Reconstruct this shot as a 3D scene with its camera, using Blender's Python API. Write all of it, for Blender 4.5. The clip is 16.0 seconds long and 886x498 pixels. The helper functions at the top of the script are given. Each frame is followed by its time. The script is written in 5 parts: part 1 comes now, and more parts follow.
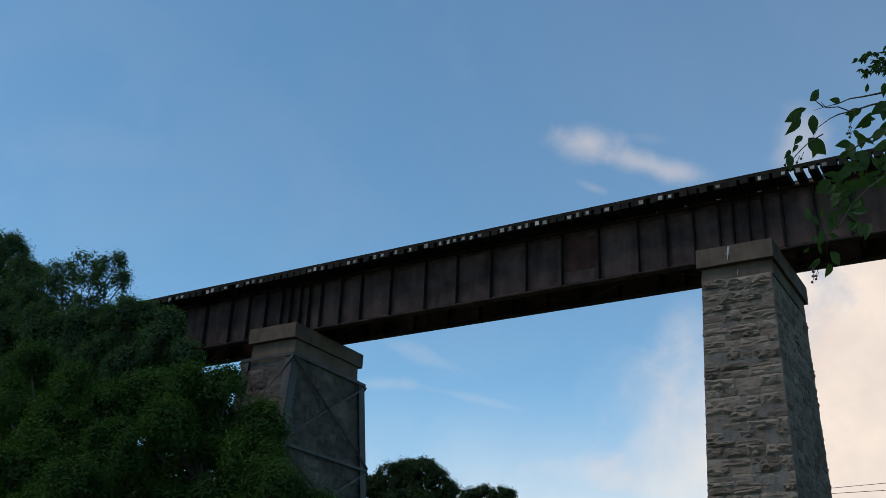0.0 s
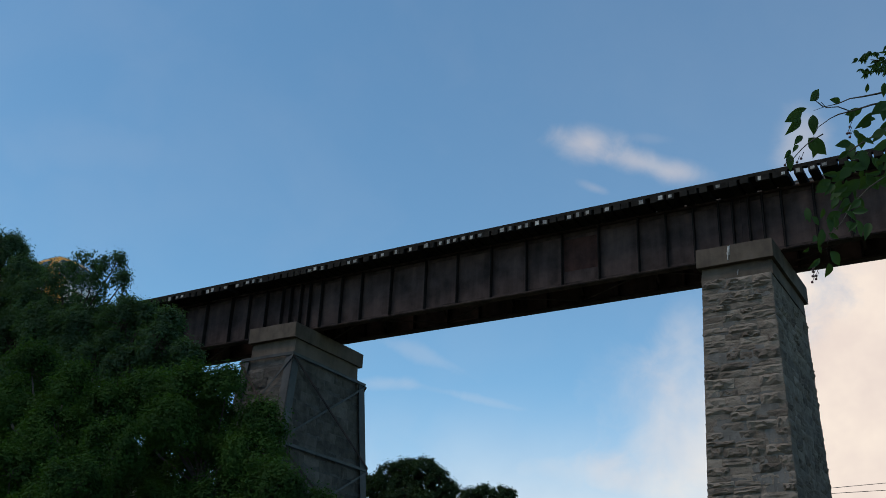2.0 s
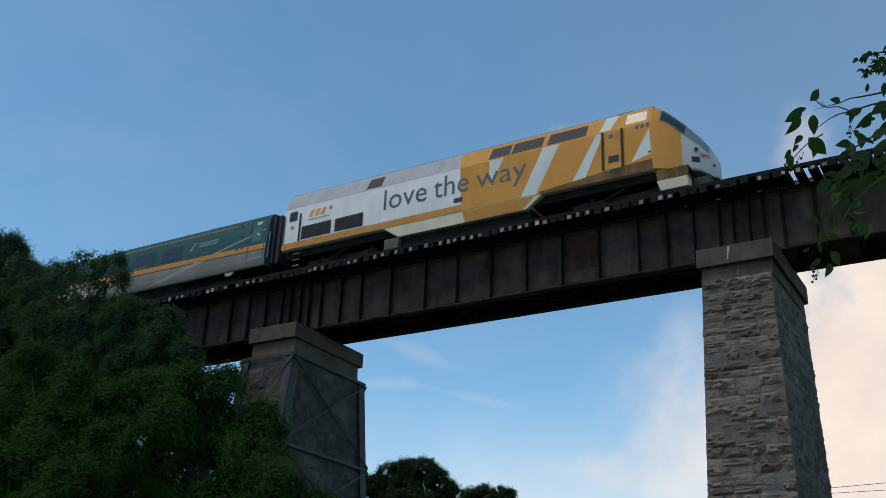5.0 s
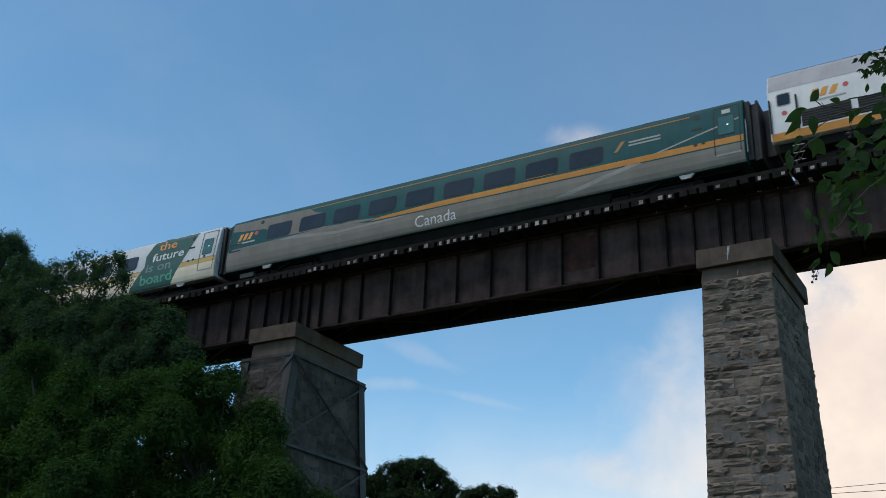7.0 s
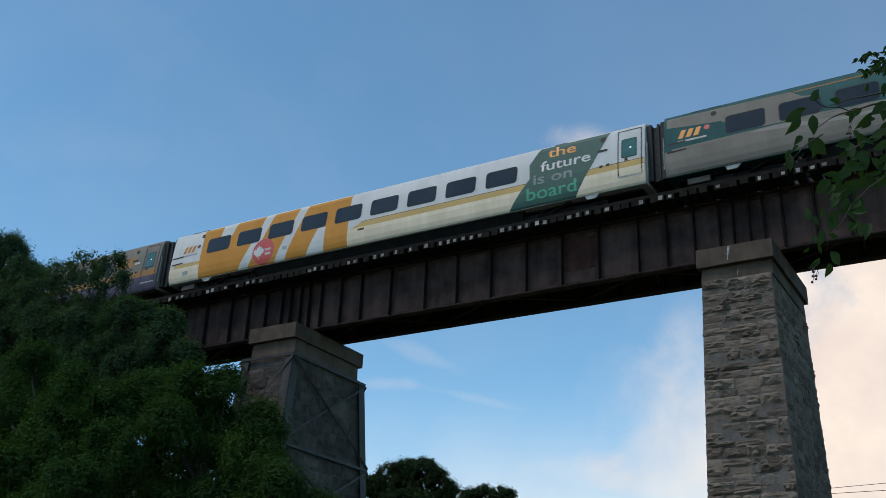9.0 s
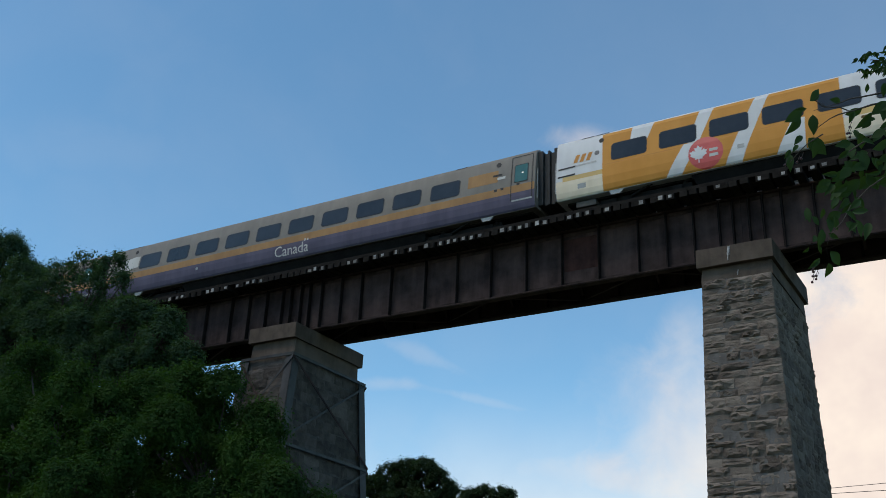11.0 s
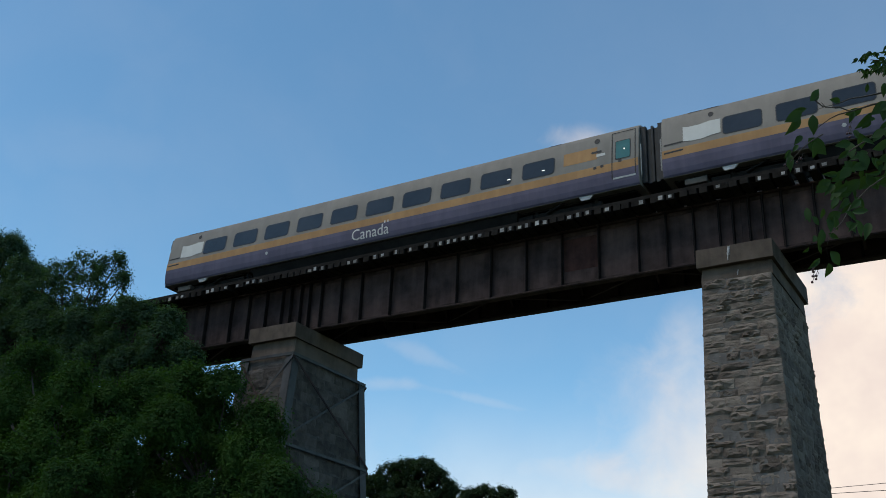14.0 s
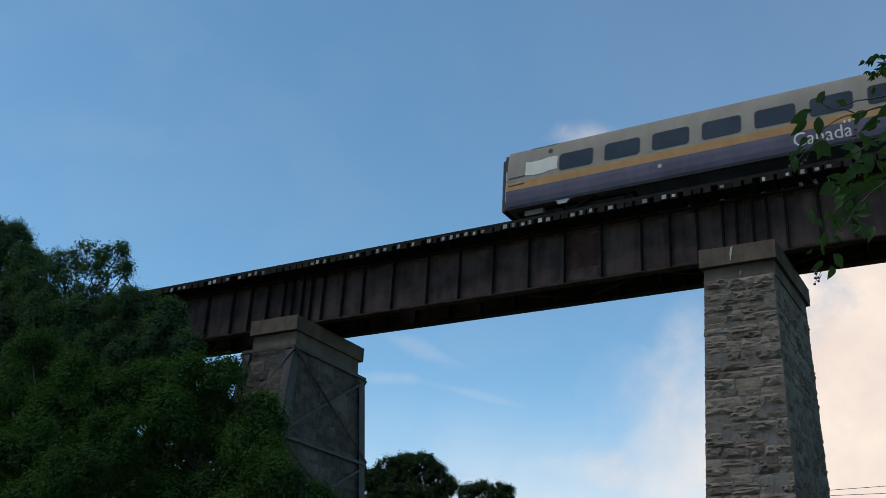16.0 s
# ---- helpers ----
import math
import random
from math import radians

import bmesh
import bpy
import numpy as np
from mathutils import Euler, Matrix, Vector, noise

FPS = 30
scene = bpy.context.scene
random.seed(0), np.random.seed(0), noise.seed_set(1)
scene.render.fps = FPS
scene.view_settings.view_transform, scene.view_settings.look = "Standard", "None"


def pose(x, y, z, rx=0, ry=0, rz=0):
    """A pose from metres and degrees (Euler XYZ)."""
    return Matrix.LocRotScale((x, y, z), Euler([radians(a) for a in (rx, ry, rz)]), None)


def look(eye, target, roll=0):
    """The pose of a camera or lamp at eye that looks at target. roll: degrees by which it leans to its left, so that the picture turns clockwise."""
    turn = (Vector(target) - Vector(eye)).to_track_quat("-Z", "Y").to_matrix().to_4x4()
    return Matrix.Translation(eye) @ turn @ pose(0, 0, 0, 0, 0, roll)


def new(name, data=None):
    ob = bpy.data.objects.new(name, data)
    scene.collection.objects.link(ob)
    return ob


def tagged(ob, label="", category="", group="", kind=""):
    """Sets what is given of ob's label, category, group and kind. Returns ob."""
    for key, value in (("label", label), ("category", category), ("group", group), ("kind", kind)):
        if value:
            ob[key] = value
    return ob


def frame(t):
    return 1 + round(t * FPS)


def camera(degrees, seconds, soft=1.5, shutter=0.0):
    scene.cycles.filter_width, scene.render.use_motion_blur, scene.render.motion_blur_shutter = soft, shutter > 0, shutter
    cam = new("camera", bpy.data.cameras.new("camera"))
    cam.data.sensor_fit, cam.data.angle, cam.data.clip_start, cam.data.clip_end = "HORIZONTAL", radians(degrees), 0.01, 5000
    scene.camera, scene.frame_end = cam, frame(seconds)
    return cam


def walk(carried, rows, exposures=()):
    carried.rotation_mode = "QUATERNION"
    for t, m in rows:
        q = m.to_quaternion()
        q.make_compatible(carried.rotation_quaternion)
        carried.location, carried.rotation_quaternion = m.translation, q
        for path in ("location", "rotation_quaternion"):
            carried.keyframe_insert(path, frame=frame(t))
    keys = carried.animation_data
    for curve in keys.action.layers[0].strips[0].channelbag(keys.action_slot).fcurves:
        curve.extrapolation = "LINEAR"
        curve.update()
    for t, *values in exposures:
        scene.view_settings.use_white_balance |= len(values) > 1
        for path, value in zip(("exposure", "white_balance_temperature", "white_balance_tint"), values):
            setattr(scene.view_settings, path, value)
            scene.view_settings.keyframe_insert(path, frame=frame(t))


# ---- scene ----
# The track runs along x, its rails' top at height RAIL; the camera stands on the valley floor south of it.
RAIL = 19.01
EYE = (0.0, -34.59, 1.6)


def aim(heading, tilt, lean):
    """A camera pose from degrees: heading east of north, tilt above the level, lean to the left."""
    h, p = radians(heading), radians(tilt)
    way = Vector((math.sin(h) * math.cos(p), math.cos(h) * math.cos(p), math.sin(p)))
    return look(EYE, Vector(EYE) + 40 * way, lean)


cam = camera(47.25, 16.0, soft=0.75, shutter=0.12)
walk(cam, [
    (0.0, aim(-31.813, 23.788, 2.569)),
    (1.5, aim(-31.813, 23.788, 2.569)),
    (2.0, aim(-31.815, 23.772, 2.600)),
    (2.5, aim(-31.824, 23.781, 2.598)),
    (3.0, aim(-31.857, 23.795, 2.557)),
    (3.5, aim(-31.854, 23.767, 2.540)),
    (4.0, aim(-31.825, 23.752, 2.588)),
    (6.5, aim(-31.815, 23.780, 2.590)),
    (10.0, aim(-31.815, 23.780, 2.590)),
    (14.5, aim(-31.815, 23.780, 2.590)),
    (15.0, aim(-31.890, 23.675, 2.820)),
    (15.5, aim(-31.941, 23.606, 3.057)),
    (16.0, aim(-31.966, 23.510, 3.647)),
], exposures=[(0.0, 0.15), (3.0, 0.15), (6.5, 0.24), (14.0, 0.24), (16.0, 0.21)])

# ---- sky and sun ----
SUN_FROM = Vector((-0.32, -0.52, 1.0)).normalized()
world = bpy.data.worlds.new("evening_sky")
scene.world = world
world.use_nodes = True


class Nodes:
    """Short hand for building node trees."""

    def __init__(self, tree):
        self.tree = tree
        tree.nodes.clear()

    def add(self, kind, *links, **values):
        n = self.tree.nodes.new(kind)
        for key, value in values.items():
            setattr(n, key, value)
        for k, value in enumerate(links):
            if value is None:
                continue
            self.put(n.inputs[k], value)
        return n

    def put(self, socket, value):
        if isinstance(value, bpy.types.NodeSocket):
            self.tree.links.new(value, socket)
        else:
            socket.default_value = value

    def math(self, op, a, b=0.0, c=0.0, clamp=False):
        n = self.add("ShaderNodeMath", a, b, c, operation=op, use_clamp=clamp)
        return n.outputs[0]

    def dot(self, a, b):
        return self.add("ShaderNodeVectorMath", a, b, operation="DOT_PRODUCT").outputs["Value"]

    def ramp(self, value, lo, hi, out_lo=0.0, out_hi=1.0):
        n = self.add("ShaderNodeMapRange", value, lo, hi, out_lo, out_hi, interpolation_type="SMOOTHSTEP")
        return n.outputs[0]

    def noise(self, vector, scale, detail=4.0, rough=0.55, distort=0.0):
        n = self.add("ShaderNodeTexNoise", vector)
        n.inputs["Scale"].default_value = scale
        n.inputs["Detail"].default_value = detail
        n.inputs["Roughness"].default_value = rough
        n.inputs["Distortion"].default_value = distort
        return n.outputs["Fac"]

    def mix(self, fac, a, b, mode="MIX"):
        n = self.add("ShaderNodeMix", data_type="RGBA", blend_type=mode)
        self.put(n.inputs[0], fac)
        self.put(n.inputs[6], a)
        self.put(n.inputs[7], b)
        return n.outputs[2]


def build_sky():
    g = Nodes(world.node_tree)
    ray = g.add("ShaderNodeTexCoord").outputs["Generated"]
    sky = g.add("ShaderNodeTexSky", sky_type="NISHITA", sun_disc=False, sun_elevation=math.asin(SUN_FROM.z),
                sun_rotation=math.atan2(SUN_FROM.x, SUN_FROM.y), altitude=200.0, air_density=0.95, dust_density=0.1, ozone_density=2.0)
    # cloud chart: a plane square to the camera's first aim, clouds placed to fit its view
    toward = g.dot(ray, (-0.4824, 0.7776, 0.4034))
    depth = g.math("MAXIMUM", toward, 0.05)
    u = g.math("DIVIDE", g.dot(ray, (0.8584, 0.5113, 0.041)), depth)
    v = g.math("DIVIDE", g.dot(ray, (0.1743, -0.366, 0.9141)), depth)
    chart = g.add("ShaderNodeCombineXYZ", u, v, 0.0).outputs[0]
    big = g.noise(chart, 7.0, 6.0, 0.55, 0.3)
    fine = g.noise(chart, 22.0, 6.0, 0.6, 0.4)
    ragged = g.math("ADD", g.math("MULTIPLY", g.math("SUBTRACT", big, 0.5), 1.1), g.math("MULTIPLY", g.math("SUBTRACT", fine, 0.5), 1.1))

    def patch(cx, cy, rx, ry, lean, wobble, lo, hi, strength):
        """A ragged oval cloud on the chart."""
        du, dv = g.math("SUBTRACT", u, cx), g.math("SUBTRACT", v, cy)
        ca, sa = math.cos(lean), math.sin(lean)
        a = g.math("DIVIDE", g.math("ADD", g.math("MULTIPLY", du, ca), g.math("MULTIPLY", dv, sa)), rx)
        b = g.math("DIVIDE", g.math("SUBTRACT", g.math("MULTIPLY", dv, ca), g.math("MULTIPLY", du, sa)), ry)
        r = g.math("ADD", g.math("MULTIPLY", a, a), g.math("MULTIPLY", b, b))
        r = g.math("ADD", g.math("SQRT", r), g.math("MULTIPLY", ragged, wobble))
        return g.ramp(r, hi, lo, 0.0, strength)

    clouds = [
        patch(0.143, 0.104, 0.040, 0.020, -0.10, 0.85, 0.1, 1.2, 0.46),
        patch(0.192, 0.086, 0.058, 0.013, -0.22, 0.9, 0.0, 1.25, 0.36),
        patch(0.236, 0.074, 0.030, 0.014, -0.10, 0.9, 0.0, 1.25, 0.28),
        patch(0.205, 0.109, 0.020, 0.005, -0.1, 1.2, 0.0, 1.3, 0.05),
        patch(0.150, 0.060, 0.016, 0.005, -0.35, 1.2, 0.0, 1.3, 0.15),
        patch(0.355, 0.105, 0.030, 0.035, 0.0, 0.9, 0.1, 1.3, 0.30),
        patch(0.52, -0.19, 0.235, 0.26, 0.1, 0.38, 0.75, 1.15, 1.0),
        patch(0.270, -0.215, 0.120, 0.120, -0.15, 0.6, 0.0, 1.4, 0.66),
        patch(0.13, -0.225, 0.13, 0.026, -0.10, 1.1, 0.0, 1.3, 0.32),
        patch(0.235, -0.10, 0.035, 0.060, -0.2, 1.1, 0.0, 1.4, 0.20),
        patch(-0.058, -0.133, 0.035, 0.008, 0.0, 1.2, 0.0, 1.3, 0.14),
        patch(0.04, -0.150, 0.085, 0.006, -0.22, 1.6, 0.0, 1.3, 0.13),
        patch(-0.02, -0.105, 0.065, 0.010, -0.35, 1.6, 0.0, 1.2, 0.12),
        patch(0.50, 0.16, 0.62, 0.42, 0.0, 0.25, 0.0, 1.1, 0.055),
        patch(-0.33, 0.095, 0.14, 0.035, -0.1, 1.2, 0.0, 1.3, 0.035),
    ]
    cover = clouds[0]
    for c in clouds[1:]:
        cover = g.math("SUBTRACT", 1.0, g.math("MULTIPLY", g.math("SUBTRACT", 1.0, cover), g.math("SUBTRACT", 1.0, c)))
    cover = g.math("MULTIPLY", cover, g.ramp(toward, 0.15, 0.4))
    # low bank of cloud round the horizon, thinned eastward to keep east faces dark
    up = g.add("ShaderNodeSeparateXYZ", ray).outputs[2]
    bank = g.math("MULTIPLY", g.ramp(up, 0.3, 0.05), g.ramp(g.noise(ray, 3.0, 5.0), 0.42, 0.62))
    bank = g.math("MULTIPLY", bank, g.ramp(g.dot(ray, (0.95, -0.3, 0.0)), 0.75, 0.2))
    cover = g.math("MAXIMUM", cover, g.math("MULTIPLY", bank, 0.8))
    # broken cloud added over the unseen sunward sky to warm and brighten lit faces
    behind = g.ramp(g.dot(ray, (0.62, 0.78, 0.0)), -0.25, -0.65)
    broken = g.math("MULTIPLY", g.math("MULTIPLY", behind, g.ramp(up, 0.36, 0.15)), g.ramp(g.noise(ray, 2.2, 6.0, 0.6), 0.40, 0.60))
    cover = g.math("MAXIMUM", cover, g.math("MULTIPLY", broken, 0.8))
    veil = g.math("MULTIPLY", g.ramp(big, 0.35, 0.75), 0.03)
    cover = g.math("MAXIMUM", cover, veil)
    shade = g.ramp(g.noise(chart, 5.0, 5.0, 0.6), 0.3, 0.7)
    lit = g.mix(shade, (0.87, 0.74, 0.68, 1), (1.10, 0.96, 0.82, 1))
    bright = g.add("ShaderNodeVectorMath", lit, (CLOUD, CLOUD, CLOUD), operation="MULTIPLY").outputs[0]
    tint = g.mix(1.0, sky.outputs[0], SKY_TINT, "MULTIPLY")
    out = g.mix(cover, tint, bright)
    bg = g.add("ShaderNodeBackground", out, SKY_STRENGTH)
    g.add("ShaderNodeOutputWorld", bg.outputs[0])


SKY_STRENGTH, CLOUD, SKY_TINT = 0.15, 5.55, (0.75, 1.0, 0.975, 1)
build_sky()
sun = new("sun", bpy.data.lights.new("sun", "SUN"))
sun.data.energy, sun.data.angle, sun.data.color = 1.3, radians(25), (1.0, 0.86, 0.70)
sun.matrix_world = look(SUN_FROM * 60, (0, 0, 0))


# ---- materials ----
def surface(name, low, high, scale=3.0, rough=0.7, metal=0.0, bump=0.1, grain=40.0, per_object=0.0, stretch=(1, 1, 1), streak=0.0, gloss=0.5, fixed=False):
    """Two-scale varied surface between two colours, sized in metres."""
    m = bpy.data.materials.new(name)
    m.use_nodes = True
    g = Nodes(m.node_tree)
    at = g.add("ShaderNodeNewGeometry").outputs["Position"] if fixed else g.add("ShaderNodeTexCoord").outputs["Object"]
    at = g.add("ShaderNodeVectorMath", at, stretch, operation="MULTIPLY").outputs[0]
    info = g.add("ShaderNodeObjectInfo").outputs["Random"]
    if per_object:
        at = g.add("ShaderNodeVectorMath", at, g.add("ShaderNodeCombineXYZ", g.math("MULTIPLY", info, 37.0), 0.0, g.math("MULTIPLY", info, 19.0)).outputs[0]).outputs[0]
    broad = g.noise(at, scale, 5.0, 0.6)
    small = g.noise(at, grain, 3.0, 0.6)
    fac = g.math("ADD", g.math("MULTIPLY", g.ramp(broad, 0.28, 0.72), 0.72), g.math("MULTIPLY", small, 0.28))
    if streak:
        runs = g.noise(g.add("ShaderNodeVectorMath", at, (3.0, 3.0, 0.3), operation="MULTIPLY").outputs[0], 1.0, 4.0)
        fac = g.math("MULTIPLY_ADD", g.math("SUBTRACT", g.ramp(runs, 0.35, 0.7), 0.5), streak, fac, True)
    colour = g.mix(fac, (*low, 1), (*high, 1))
    if per_object:
        value = g.math("MULTIPLY_ADD", g.math("SUBTRACT", info, 0.5), per_object, 1.0)
        colour = g.mix(1.0, colour, g.add("ShaderNodeCombineXYZ", value, value, value).outputs[0], "MULTIPLY")
    b = g.add("ShaderNodeBsdfPrincipled")
    g.put(b.inputs["Base Color"], colour)
    g.put(b.inputs["Roughness"], g.math("MULTIPLY_ADD", g.math("SUBTRACT", small, 0.5), 0.25, rough, True))
    b.inputs["Metallic"].default_value = metal
    b.inputs["Specular IOR Level"].default_value = gloss
    if bump:
        height = g.math("ADD", g.math("MULTIPLY", broad, 0.6), g.math("MULTIPLY", small, 0.4))
        nb = g.add("ShaderNodeBump")
        nb.inputs["Strength"].default_value, nb.inputs["Distance"].default_value = min(1.0, bump * 4), bump * 0.12
        g.put(nb.inputs["Height"], height)
        g.put(b.inputs["Normal"], nb.outputs[0])
    g.add("ShaderNodeOutputMaterial", b.outputs[0])
    return m


def foliage(name, dark, light, gloss=0.08, thin=0.3):
    """Leaf surface that varies from leaf to leaf and from clump to clump."""
    m = bpy.data.materials.new(name)
    m.use_nodes = True
    g = Nodes(m.node_tree)
    at = g.add("ShaderNodeTexCoord").outputs["Object"]
    each = g.add("ShaderNodeNewGeometry").outputs["Random Per Island"]
    fac = g.math("ADD", g.math("MULTIPLY", each, 0.3), g.math("MULTIPLY", g.ramp(g.noise(at, 0.8, 3.0), 0.3, 0.7), 0.7))
    colour = g.mix(fac, (*dark, 1), (*light, 1))
    b = g.add("ShaderNodeBsdfPrincipled")
    g.put(b.inputs["Base Color"], colour)
    b.inputs["Roughness"].default_value, b.inputs["Specular IOR Level"].default_value = 0.7, gloss
    tr = g.add("ShaderNodeBsdfTranslucent")
    g.put(tr.inputs["Color"], g.mix(1.0, colour, (1.2, 1.5, 0.5, 1), "MULTIPLY"))
    g.add("ShaderNodeOutputMaterial", g.add("ShaderNodeMixShader", thin, b.outputs[0], tr.outputs[0]).outputs[0])
    return m


